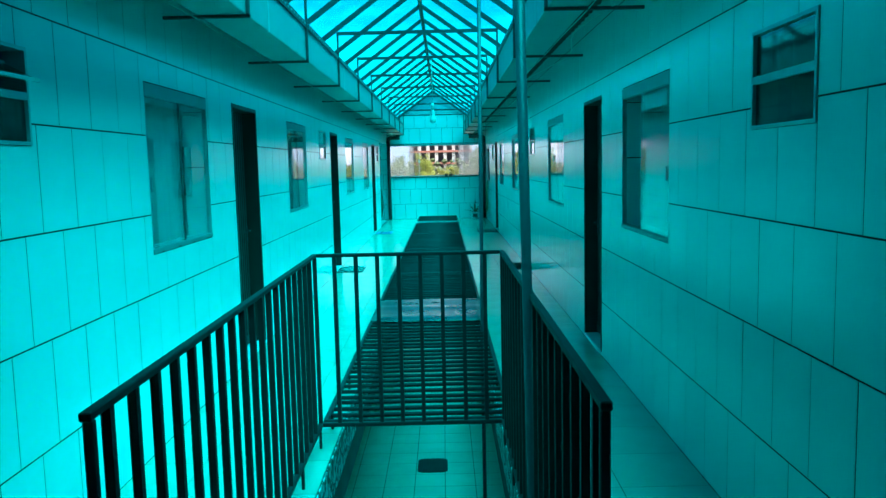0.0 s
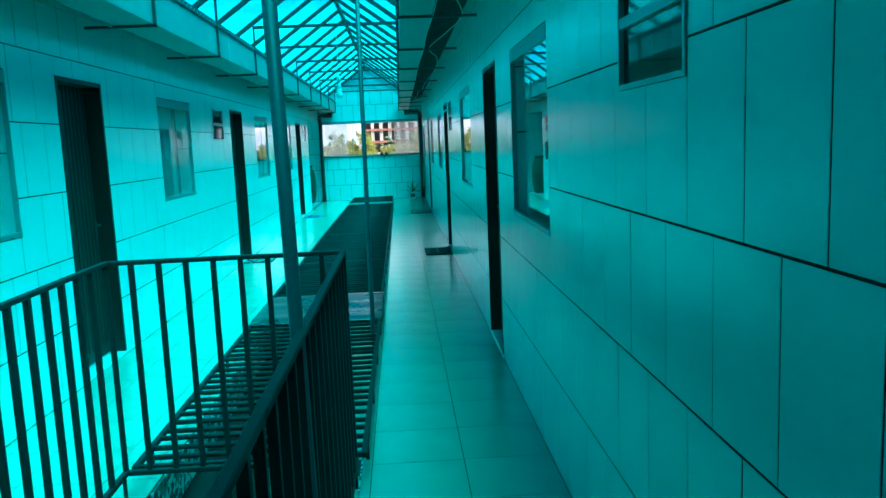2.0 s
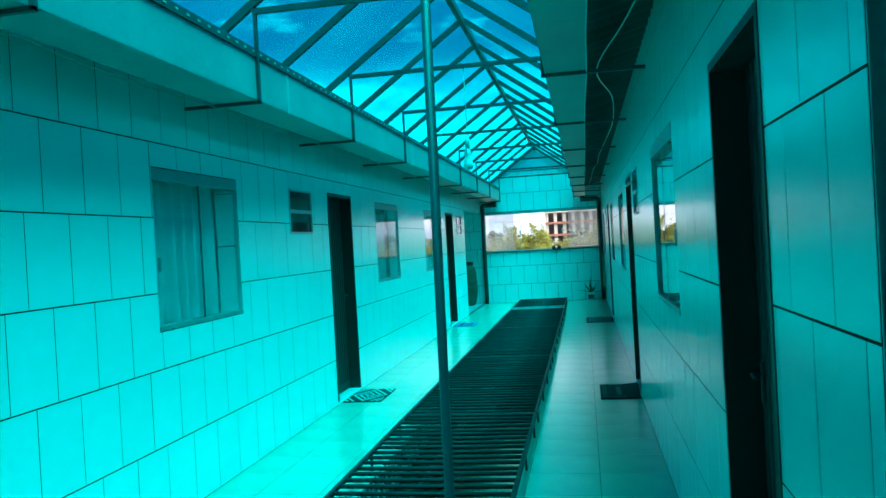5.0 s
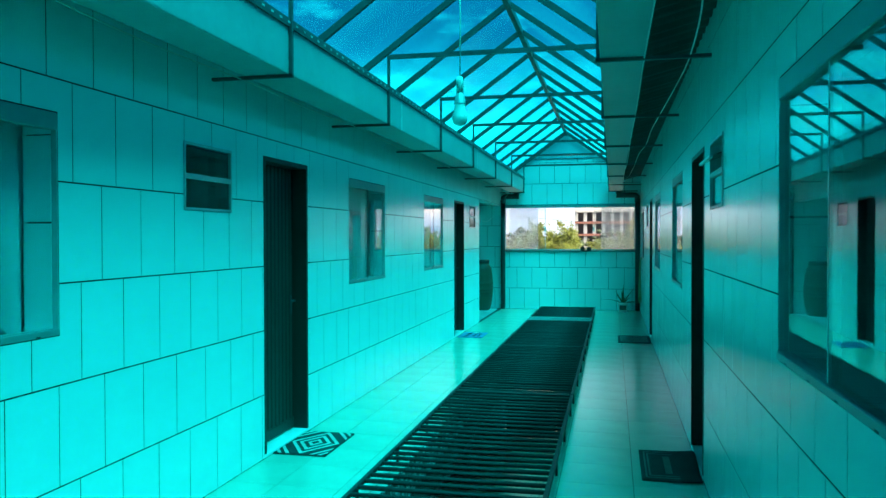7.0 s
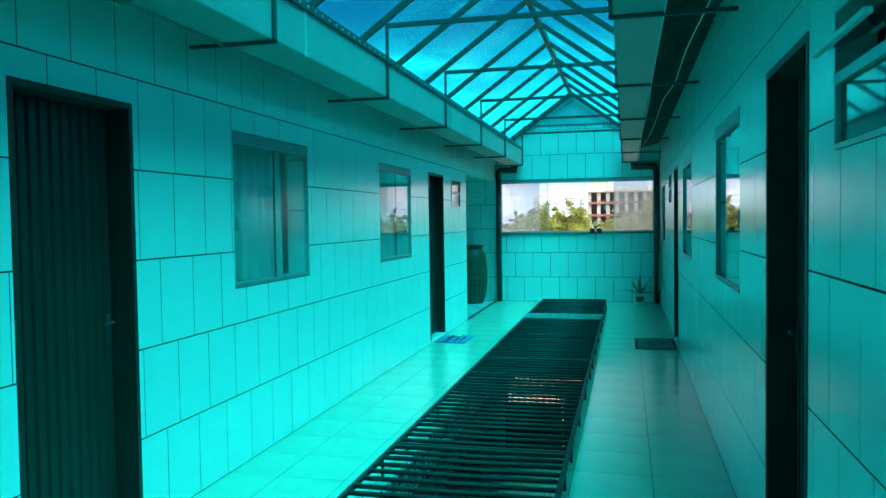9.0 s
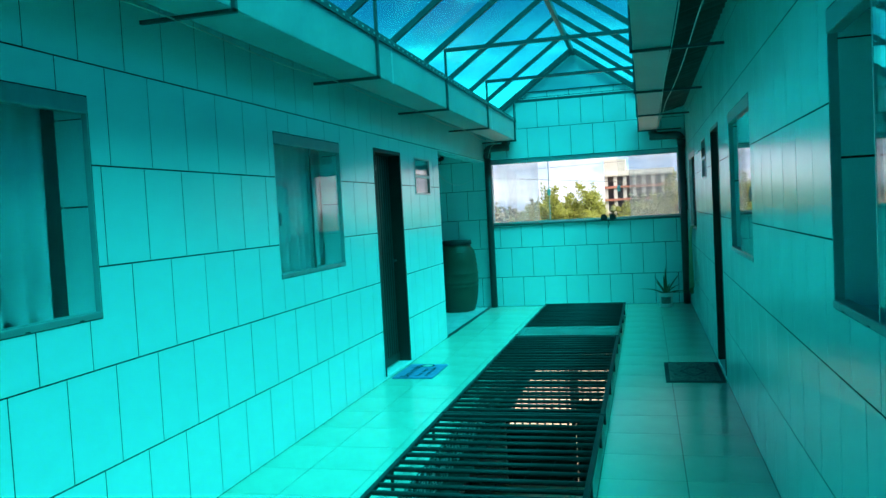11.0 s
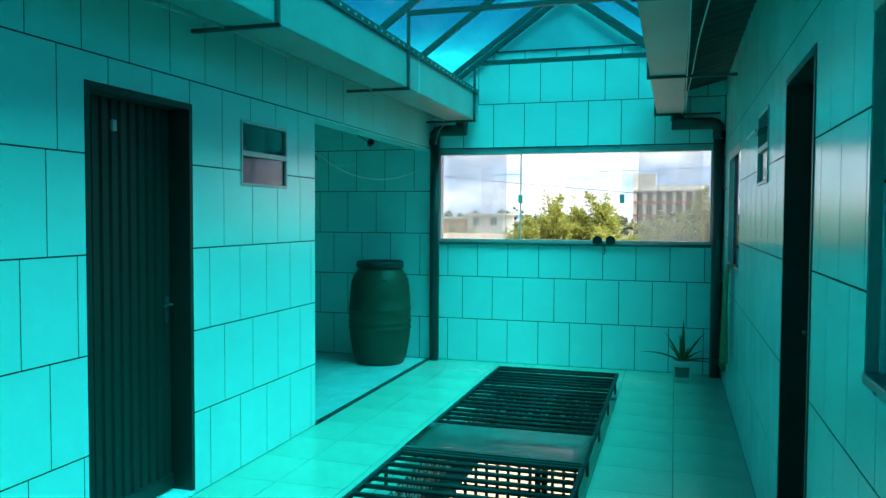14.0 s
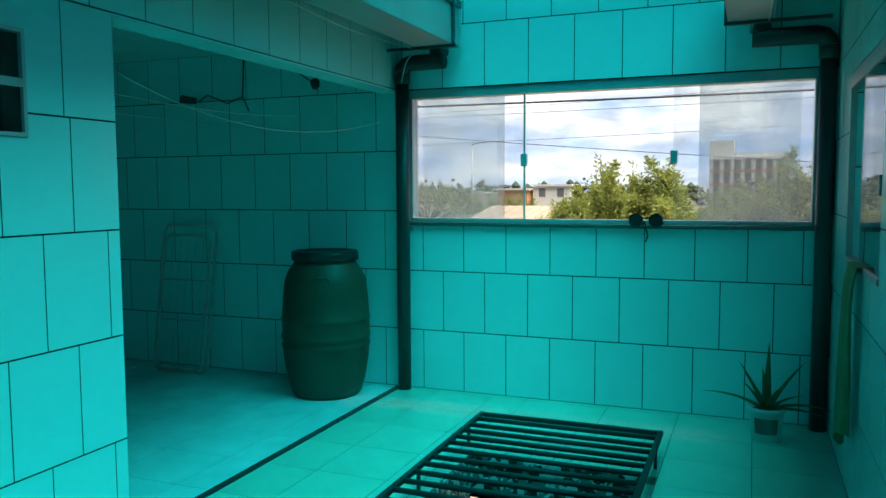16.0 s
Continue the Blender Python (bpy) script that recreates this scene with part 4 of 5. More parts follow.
# Twin lamps lying on the window sill
for x in (0.255, 0.385):
    ob = thing("sill_spotlight", "small black spotlight resting on the window sill", "lamp", "sill spotlights", at=(x, YE - 0.005, END_WIN[2] + 0.0))
    part("housing", Shape().tube([(0, 0.05, 0.035), (0, 0.0, 0.034), (0, -0.05, 0.030)], [0.026, 0.040, 0.047], 14), BLACK, ob)
    part("yoke", Shape().box(-0.05, 0.05, -0.012, 0.012, -0.001, 0.012, 0.003), BLACK, ob)
    part("front_ring", Shape().turned([(0.05, 0), (0.05, 0.01)], 0, 0, 0.0, 8), BLACK, ob)
tagged(part("sill_cable", Shape().tube([(0.27, YE - 0.03, 1.30), (0.31, YE - 0.045, 1.29), (0.325, YE - 0.04, 1.23), (0.33, YE - 0.012, 1.19), (0.315, YE - 0.01, 1.15)], 0.005, 6), BLACK), "black cable hanging from the sill spotlights", "cable")

# Aloe in a white bucket
pot = thing("aloe_plant", "spiky aloe in a white plastic bucket with a faded label", "potted plant", at=(1.085, 23.22, 0))
part("bucket", Shape().turned([(0.0, 0.0), (0.078, 0.0), (0.084, 0.006), (0.098, 0.175), (0.106, 0.178), (0.107, 0.20), (0.098, 0.203), (0.094, 0.175), (0.0, 0.172)], 0, 0, 0, 28), WHITE_PLASTIC, pot)
s = Shape()
vs, fs = [], []
for i in range(13):
    a = -2.35 + 1.5 * i / 12
    for z, r in ((0.05, 0.0892), (0.145, 0.0967)):
        vs.append((r * 1.006 * math.cos(a), r * 1.006 * math.sin(a), z))
fs = [(2 * i, 2 * i + 2, 2 * i + 3, 2 * i + 1) for i in range(12)]
part("label_band", s.faces(vs, fs, True), MAT_GREY, pot, "faded grey printed label")
part("soil", Shape().turned([(0.0, 0.012), (0.05, 0.01), (0.093, 0.0)], 0, 0, 0.175, 20), SOIL, pot)
rng = random.Random(8)
for az, el, ln, w, droop in ((1.5, 1.35, 0.40, 0.032, 0.0), (0.5, 1.05, 0.36, 0.03, 0.03), (2.6, 1.1, 0.30, 0.028, 0.0), (0.1, 0.45, 0.36, 0.026, 0.16), (3.0, 0.55, 0.36, 0.026, 0.12), (-0.3, 0.35, 0.30, 0.024, 0.10), (3.9, 1.0, 0.26, 0.026, 0.02),
                             (5.0, 0.95, 0.24, 0.026, 0.02), (-0.8, 0.8, 0.3, 0.026, 0.06), (2.2, 0.9, 0.28, 0.026, 0.03), (4.5, 1.25, 0.30, 0.028, 0.0)):
    vs, fs = [], []
    for k in range(9):
        t = k / 8
        r = ln * t * math.cos(el) * (1 + 0.25 * t)
        h = 0.18 + ln * t * math.sin(el) - droop * t * t
        wd = w * (1 - t) ** 0.75 * (0.75 + 0.6 * t * (1 - t))
        c = Vector((0.02 * math.cos(az) + r * math.cos(az), 0.02 * math.sin(az) + r * math.sin(az), h))
        sd = Vector((-math.sin(az), math.cos(az), 0))
        up = Vector((-math.cos(az) * math.sin(el), -math.sin(az) * math.sin(el), math.cos(el)))
        for p in (c - sd * wd + up * wd * 0.5, c - up * wd * 0.35, c + sd * wd + up * wd * 0.5, c + up * wd * 0.12):
            vs.append(p)
    for k in range(8):
        fs += [(4 * k + i, 4 * k + (i + 1) % 4, 4 * k + 4 + (i + 1) % 4, 4 * k + 4 + i) for i in range(4)]
    part("leaf", Shape().faces(vs, fs, True), ALOE, pot)

# Cactus and pot on the inner window sills
cac = thing("cactus", "small dark cactus in a pot on a window sill", "potted plant", at=(-1.625, 4.82, 1.132))
part("pot", Shape().turned([(0.0, 0.0), (0.034, 0.0), (0.044, 0.065), (0.048, 0.067), (0.048, 0.078), (0.041, 0.078), (0.0, 0.068)], 0, 0, 0, 20), BLACK, cac)
for x, y, hh, r in ((0, 0, 0.24, 0.020), (0.004, 0.036, 0.13, 0.014), (0.0, -0.034, 0.11, 0.013)):
    s = Shape()
    pts, rad = [], []
    for k in range(9):
        t = k / 8
        pts.append((x, y * (1 + 0.3 * min(1, 3 * t)), 0.066 + hh * t))
        rad.append(r * (0.8 + 0.3 * math.sin(3.0 * t)) * (1 if t < 0.93 else 0.45))
    s.tube(pts, rad, 10)
    part("stem", s, ALOE, cac)
bowl = thing("flower_pot", "small green flower pot standing on a window sill", "pot", at=(1.58, 17.60, 1.132))
part("pot", Shape().turned([(0.0, 0.0), (0.045, 0.0), (0.065, 0.075), (0.070, 0.077), (0.070, 0.09), (0.060, 0.09), (0.0, 0.08)], 0, 0, 0, 24), ALOE, bowl)
part("soil", Shape().turned([(0.0, 0.006), (0.058, 0.0)], 0, 0, 0.081, 16), SOIL, bowl)

# Towel over the last window sill
vs, fs = [], []
nu, nv = 26, 22
for side in (0, 1):
    for j in range(nv + 1):
        for i in range(nu + 1):
            u, t = i / nu, j / nv
            y = 22.14 + 0.30 * u * (1 - 0.15 * t) + 0.02 * t
            fold = 0.016 * math.sin(u * 15 + 1.2 * t) * (0.3 + t) + 0.006 * math.sin(u * 37)
            z = 1.152 - 0.78 * t - 0.10 * (u > 0.55) * t * math.sin((u - 0.55) * 6)
            x = XR - 0.055 + fold + 0.028 * (1 - t) ** 8
            vs.append((x - 0.004 * side, y, z))
k = nu + 1
m = k * (nv + 1)
quads = [(j * k + i, j * k + i + 1, (j + 1) * k + i + 1, (j + 1) * k + i) for j in range(nv) for i in range(nu)]
fs = quads + [tuple(q + m for q in reversed(f)) for f in quads]
edge = [i for i in range(k)] + [j * k + nu for j in range(1, nv + 1)] + [nv * k + i for i in range(nu - 1, -1, -1)] + [j * k for j in range(nv - 1, 0, -1)]
fs += [(a, a + m, b + m, b) for a, b in zip(edge, edge[1:] + edge[:1])]
top = Shape().faces(vs, fs, True)
top.box(XR - 0.030, XR + 0.01, 22.14, 22.44, 1.148, 1.154)
tagged(part("towel", top, TOWEL), "green cotton towel hung over a window sill in folds", "towel")

# Door mats
def mat_base(name, label, x0, x1, y0, y1, material, lift=0.0):
    ob = thing(name, label, "door mat", "door mats", at=((x0 + x1) / 2, (y0 + y1) / 2, 0.0))
    w, l = (x1 - x0) / 2, (y1 - y0) / 2
    n = 14
    vs, fs = [], []
    for side in (0, 1):
        for j in range(n + 1):
            for i in range(n + 1):
                x, y = -w + 2 * w * i / n, -l + 2 * l * j / n
                h = lift * max(0.0, (x / w) if lift > 0 else 0) ** 2 * (0.5 + 0.5 * math.sin(3.0 * y / l + 0.6))
                vs.append((x, y, 0.001 + 0.009 * side + h))
    k = n + 1
    m = k * k
    quads = [(j * k + i, j * k + i + 1, (j + 1) * k + i + 1, (j + 1) * k + i) for j in range(n) for i in range(n)]
    fs = [tuple(reversed(f)) for f in quads] + [tuple(q + m for q in f) for f in quads]
    edge = [i for i in range(k)] + [j * k + n for j in range(1, k)] + [n * k + i for i in range(n - 1, -1, -1)] + [j * k for j in range(n - 1, 0, -1)]
    fs += [(a, b, b + m, a + m) for a, b in zip(edge, edge[1:] + edge[:1])]
    part("mat_body", Shape().faces(vs, fs, True), material, ob)
    return ob, w, l


def ring(s, w0, l0, w1, l1, z):
    """A flat diamond or frame ring between two rhombs."""
    o, i = [(w0, 0), (0, l0), (-w0, 0), (0, -l0)], [(w1, 0), (0, l1), (-w1, 0), (0, -l1)]
    vs = [(*p, z) for p in o + i] + [(*p, z + 0.0015) for p in o + i]
    for a in range(4):
        b = (a + 1) % 4
        s.faces([vs[8 + a], vs[8 + b], vs[12 + b], vs[12 + a]], [(0, 1, 2, 3)])
    return s


ob, w, l = mat_base("door_mat", "dark mat woven with pale concentric diamonds by a door", -1.495, -1.10, 11.97, 12.61, MAT_DARK)
for k, (a, b) in enumerate(((0.96, 0.80), (0.64, 0.48), (0.30, 0.16))):
    part("diamond_stripe", ring(Shape(), w * a, l * a, w * b, l * b, 0.0105), MAT_LIGHT, ob)
for sx in (-1, 1):
    for sy in (-1, 1):
        for a in (0.12, 0.42):
            s = Shape()
            p = [(w * 0.98 * sx, l * a * sy + l * 0.25 * sy), (w * 0.98 * sx, l * (a + 0.40) * sy), (w * (a + 0.40) * sx, l * 0.98 * sy), (w * (a + 0.25) * sx, l * 0.98 * sy)]
            vs = [(x, y, 0.0118) for x, y in p]
            s.faces(vs, [(0, 1, 2, 3) if sx * sy > 0 else (3, 2, 1, 0)])
            part("corner_stripe", s, MAT_LIGHT, ob)

ob, w, l = mat_base("door_mat", "bright blue welcome mat with dark lettering by a door", -1.465, -1.085, 18.57, 19.19, MAT_BLUE)


def words(text, size, loc, material, parent):
    c = bpy.data.curves.new("lettering", "FONT")
    c.body, c.size, c.align_x, c.align_y, c.extrude = text, size, "CENTER", "CENTER", 0.0006
    c.materials.append(material)
    t = new("lettering", c)
    t.parent = parent
    t.location = loc
    t.rotation_euler = (0, 0, radians(90))
    return t


words("Bem-vindo", 0.115, (-0.08, -0.04, 0.0115), MAT_DARK, ob)
words("Voc\u00ea chegou", 0.062, (0.035, -0.07, 0.0115), MAT_DARK, ob)
words("ao seu destino", 0.062, (0.105, -0.05, 0.0115), MAT_DARK, ob)
part("badge", Shape().turned([(0.055, 0.0), (0.055, 0.0012), (0.0, 0.0012)], 0.0, 0.23, 0.0102, 20), MAT_LIGHT, ob)
part("badge_ring", Shape().turned([(0.072, 0.0), (0.072, 0.0008), (0.0, 0.0008)], 0.0, 0.23, 0.0100, 20), MAT_DARK, ob)

ob, w, l = mat_base("door_mat", "black rubber mat with a curled corner by a door", 1.065, 1.435, 11.89, 12.60, MAT_DARK, 0.05)
for k, a in enumerate((0.86, 0.74)):
    s = Shape()
    for x0, x1, y0, y1 in ((-w * a, w * 0.3, l * a - 0.012, l * a), (-w * a, w * 0.3, -l * a, -l * a + 0.012), (-w * a, -w * a + 0.012, -l * a, l * a)):
        s.box(x0, x1, y0, y1, 0.0102, 0.012)
    part("border_line", s, MAT_GREY, ob)
part("text_bar", Shape().box(-0.03, 0.015, -0.2, 0.2, 0.0102, 0.0115), MAT_GREY, ob)

ob, w, l = mat_base("door_mat", "dark green patterned rug-like mat with a border by a door", 0.96, 1.43, 18.45, 19.24, MAT_GREY)
s = Shape()
for x0, x1, y0, y1 in ((-w, w, l - 0.035, l), (-w, w, -l, -l + 0.035), (-w, -w + 0.035, -l + 0.035, l - 0.035), (w - 0.035, w, -l + 0.035, l - 0.035)):
    s.box(x0, x1, y0, y1, 0.0102, 0.0125)
part("dark_border", s, MAT_DARK, ob)
s = Shape()
rng = random.Random(5)
for i in range(260):
    x, y = rng.uniform(-w + 0.05, w - 0.05), rng.uniform(-l + 0.05, l - 0.05)
    a, r = rng.uniform(0, 6.28), rng.uniform(0.006, 0.02)
    s.faces([(x + r * math.cos(a), y + r * math.sin(a), 0.0108), (x - 0.4 * r * math.sin(a), y + 0.4 * r * math.cos(a), 0.0108), (x - r * math.cos(a), y - r * math.sin(a), 0.0108), (x + 0.4 * r * math.sin(a), y - 0.4 * r * math.cos(a), 0.0108)], [(0, 1, 2, 3)])
tagged(part("floral_pattern", s, MAT_DARK, ob), kind="stuff")
part("medallion", ring(Shape(), w * 0.5, l * 0.5, w * 0.42, l * 0.44, 0.0105), MAT_DARK, ob)

# Cables along the gutters
rng = random.Random(11)


def cable(points, r, label, material=CABLE):
    pts = [Vector(p) for p in points]
    out = []
    for i in range(len(pts) - 1):
        p0, p1, p2, p3 = pts[max(i - 1, 0)], pts[i], pts[i + 1], pts[min(i + 2, len(pts) - 1)]
        for k in range(5):
            t = k / 5
            out.append(0.5 * ((2 * p1) + (p2 - p0) * t + (2 * p0 - 5 * p1 + 4 * p2 - p3) * t * t + (3 * p1 - p0 - 3 * p2 + p3) * t ** 3))
    out.append(pts[-1])
    return tagged(part("electric_cable", Shape().tube(out, r, 5), material), label, "cable", "electric cables")


ys = [YB + 0.4 + 1.02 * k for k in range(26)]
cable([(1.052 + rng.uniform(-0.010, 0.008), y, 2.503 + (0.0 if k % 2 else 0.006) + rng.uniform(-0.004, 0.004)) for k, y in enumerate(ys)], 0.0042, "white cable laid along the gutter edge")
cable([((1.29 - 0.0187 * (y - 11) if y > 11 else 1.21 + 0.09 * math.sin(1.9 * y)) + rng.uniform(-0.012, 0.012), y, 2.512 + (0.0 if k % 2 else 0.015) + rng.uniform(-0.004, 0.008)) for k, y in enumerate(ys)], 0.0042, "white cable looping under the dark eaves")
cable([(-1.27 + rng.uniform(-0.02, 0.01), y, 2.50 + (0.0 if k % 2 else -0.025) + rng.uniform(-0.008, 0.008)) for k, y in enumerate(ys)], 0.004, "thin white cable along the gutter bottom")
cable([(-1.42, 23.46, 2.28), (-1.36, 23.44, 2.44), (-1.25, 23.42, 2.50)], 0.004, "short white cable by the downpipe elbow")

# ---- lower storey ----
gate = thing("lower_gate", "dark steel grid gate at the end of the lower corridor", "gate", at=(0, YE + 0.09, LOW))
for x in (-1.36, -0.34, -0.27, 0.96):
    part("gate_post", Shape().box(x - 0.03, x + 0.03, -0.03, 0.03, 0.0, 2.12, 0.003), IRON, gate)
i = 0
x = -1.25
while x < 0.93:
    if abs(x + 0.305) > 0.09:
        part("upright_bar", Shape().box(x - 0.016, x + 0.016, -0.010, 0.010, 0.02, 2.12), IRON, gate)
    x += 0.118
part("kick_panel", Shape().box(-1.33, -0.37, -0.008, 0.008, 0.02, 0.85), IRON, gate)
part("kick_panel", Shape().box(-0.24, 0.93, -0.008, 0.008, 0.02, 1.30), IRON, gate)
for k in range(10):
    z = 0.86 + k * 0.14
    part("cross_bar", Shape().box(-1.33, 0.93, -0.0115, 0.0125, z - 0.012, z + 0.012), IRON, gate)
def rounded_plate(x0, x1, y0, y1, z0, z1, r):
    pts = []
    for cx, cy, a in ((x1 - r, y1 - r, 0), (x0 + r, y1 - r, 90), (x0 + r, y0 + r, 180), (x1 - r, y0 + r, 270)):
        pts += [(cx + r * math.cos(radians(a + d)), cy + r * math.sin(radians(a + d))) for d in (0, 22, 45, 67, 90)]
    n = len(pts)
    return Shape().faces([(x, y, z) for z in (z0, z1) for x, y in pts], [tuple(range(n - 1, -1, -1)), tuple(range(n, 2 * n))] + [(i, (i + 1) % n, n + (i + 1) % n, n + i) for i in range(n)])


drain = tagged(part("manhole_cover", rounded_plate(-0.30, 0.14, 11.0, 11.5, LOW + 0.001, LOW + 0.016, 0.09), BLACK), "black square inspection cover on the lower floor", "cover")

# ---- outside ----
ground = structure("ground", Shape().box(-2500, 2500, -2500, 2500, -3.4, -3.02), LAWN, "dry greenish ground reaching the horizon", "ground")
structure("pavement_yard", Shape().box(-4.8, 2.4, YE + 0.18, 38.0, -3.02, LOW - 0.01), YARD, "pale sunlit concrete yard below the window", "pavement")


def tree(name, x, y, zg, spread, top, seed, leaves, label):
    """Trunk, limbs and a ragged crown of leafy upright shoots."""
    rng = random.Random(seed)
    ob = thing(name, label, "tree", "garden trees", at=(x, y, zg))
    H = top - zg
    s = Shape()
    s.tube([(0, 0, 0), (0.05, 0.02, H * 0.2), (0.0, 0.0, H * 0.38)], [0.16, 0.13, 0.10], 10)
    shoots = []
    for i in range(34):
        a = rng.uniform(0, 6.28)
        r = spread * math.sqrt(rng.uniform(0.02, 1))
        px, py = r * math.cos(a), 0.6 * r * math.sin(a)
        hz = H * (0.99 - 0.26 * (r / spread) ** 2 - rng.uniform(0, 0.13))
        mid = Vector((px * 0.7, py * 0.7, H * rng.uniform(0.45, 0.6)))
        tip = Vector((px, py, hz))
        s.tube([(0, 0, H * rng.uniform(0.28, 0.38)), mid, tip], [0.05, 0.03, 0.006], 6)
        shoots.append((mid, tip))
        for _ in range(5):
            b = mid.lerp(tip, rng.uniform(0.2, 0.85))
            e = b + Vector((rng.uniform(-0.45, 0.45), rng.uniform(-0.4, 0.4), rng.uniform(0.2, 0.6)))
            s.tube([b, e], [0.012, 0.003], 5)
            shoots.append((b, e))
    part("trunk", s, BARK, ob)
    vs, fs = [], []
    for i in range(leaves):
        b, e = rng.choice(shoots)
        t = rng.uniform(0, 1.08)
        sp = 0.15 * (1.12 - 0.85 * t)
        p = b.lerp(e, t) + Vector((rng.gauss(0, sp), rng.gauss(0, sp), rng.gauss(0, sp * 0.8)))
        d = ((e - b).normalized() * 0.7 + Vector((rng.gauss(0, 0.8), rng.gauss(0, 0.8), rng.gauss(-0.25, 0.6)))).normalized()
        w = d.cross(Vector((rng.gauss(0, 1), rng.gauss(0, 1), rng.gauss(0, 1)))).normalized()
        ln, wd = rng.uniform(0.07, 0.14), rng.uniform(0.012, 0.022)
        k = len(vs)
        vs += [p, p + d * ln * 0.5 + w * wd, p + d * ln, p + d * ln * 0.5 - w * wd]
        fs.append((k, k + 1, k + 2, k + 3))
    part("crown", Shape().faces(vs, fs), LEAF, ob)
    return ob


tree("garden_tree", -1.35, 34.0, -3.02, 1.9, 2.32, 4, 62000, "leafy yellow-green tree with upright shoots beyond the window")
tree("garden_tree", 2.4, 37.5, -3.02, 2.7, 2.25, 9, 42000, "leafy yellow-green tree with upright shoots beyond the window")
tree("garden_tree", 6.4, 47.0, -3.02, 3.2, 2.1, 14, 26000, "rounded dull green tree standing farther off")
tree("garden_tree", -13.0, 60.0, -3.02, 3.2, 1.9, 21, 8000, "rounded dull green tree standing farther off")
tree("garden_tree", -23.0, 75.0, -3.02, 3.6, 2.4, 25, 8000, "rounded dull green tree standing farther off")

# Far woods along the horizon
rng = random.Random(2)
s = Shape()
for i in range(420):
    x, y = rng.uniform(-170, 120), rng.uniform(170, 340)
    r = rng.uniform(2.5, 5.0)
    top = -3 + r * rng.uniform(1.0, 1.6)
    for k in range(9):
        c = Vector((x + rng.uniform(-r, r), y + rng.uniform(-r, r), rng.uniform(-3, top)))
        q = rng.uniform(0.5, 1.1)
        vs = [c + Vector(p) * q for p in ((1, 0, 0), (-1, 0, 0), (0, 1, 0), (0, -1, 0), (0, 0, 0.9), (0, 0, -0.9))]
        s.faces(vs, [(0, 2, 4), (2, 1, 4), (1, 3, 4), (3, 0, 4), (2, 0, 5), (1, 2, 5), (3, 1, 5), (0, 3, 5)])
tagged(part("far_woods", s, FAR_TREE), "dull green distant bushes along the horizon", "bushes", kind="stuff")

# Unfinished white and red block far off
blk = thing("concrete_building", "unfinished white storeyed building with red slab edges", "building", at=(0, 220, -3.02))
bx0, bx1 = -9.2, 8.4
for k, z in enumerate((2.0, 5.2, 8.5, 11.6)):
    part("floor_slab", Shape().box(bx0, bx1, -0.3, 12, z - 0.28, z + 0.28), FAR_RED if k in (1, 2) else FAR_WHITE, blk, "red painted slab edge" if k in (1, 2) else "")
for i in range(8):
    x = bx0 + 0.4 + i * (bx1 - bx0 - 0.8) / 7
    for k, (a, b) in enumerate(((0.0, 1.72), (2.28, 4.92), (5.48, 8.22), (8.78, 11.32))):
        part("column", Shape().box(x - 0.45, x + 0.45, 0.0, 1.0, a, b), FAR_WHITE, blk)
# Solid block whose dark colour stands for shade in the open storeys
part("shaded_interior", Shape().box(bx0 + 0.2, bx1 - 0.2, 4.0, 11.8, 0.0, 11.3), FAR_DARK, blk, "solid dark block standing in for the shaded interior")
part("parapet", Shape().box(bx0, bx0 + 5.5, 0.2, 8, 11.88, 15.8), FAR_WHITE, blk)
part("roof_wall", Shape().box(bx0 + 5.5, bx1, 0.4, 8, 11.88, 12.8), FAR_WHITE, blk)


def house(x0, x1, y0, y1, top, material, label):
    ob = thing("far_house", label, "house", "far houses", at=(0, 0, -3.02))
    part("wall", Shape().box(x0, x1, y0, y1, 0, top + 3.0), material, ob)
    part("roof", Shape().box(x0 - 0.3, x1 + 0.3, y0 - 0.3, y1 + 0.3, top + 3.0, top + 3.25), FAR_WHITE, ob)
    n = max(2, int((x1 - x0) / 2.2))
    for i in range(n):
        for z in (0.9, 3.4):
            if z + 1.1 < top + 2.9:
                xc = x0 + (x1 - x0) * (i + 0.5) / n
                part("window", Shape().box(xc - 0.45, xc + 0.45, y0 - 0.04, y0 + 0.02, z, z + 1.1), FAR_DARK, ob)


house(-31.0, -26.9, 118, 126, 1.3, FAR_ORANGE, "orange painted two-storey house far off")
house(-26.6, -21.6, 120, 128, 1.8, FAR_WHITE, "white two-storey house far off")
house(-46, -38, 150, 160, 0.6, FAR_WHITE, "white two-storey house far off")
house(9.5, 18, 165, 175, 0.9, FAR_WHITE, "white two-storey house far off")
shed = thing("shed", "low shed with a pale sheet roof beyond the yard", "shed", at=(-6.6, 46, -3.02))
part("wall", Shape().box(-1.9, 1.9, -1.6, 1.6, 0, 3.3), FAR_WHITE, shed)
s = Shape()
for i in range(12):
    x = -2.1 + 0.35 * i
    s.faces([(x, -1.9, 3.32), (x + 0.33, -1.9, 3.32), (x + 0.33, 1.9, 3.85), (x, 1.9, 3.85), (x, -1.9, 3.26), (x + 0.33, -1.9, 3.26), (x + 0.33, 1.9, 3.79), (x, 1.9, 3.79)], [(0, 1, 2, 3), (7, 6, 5, 4), (0, 4, 5, 1), (1, 5, 6, 2), (2, 6, 7, 3), (3, 7, 4, 0)])
part("roof", s, YARD, shed)
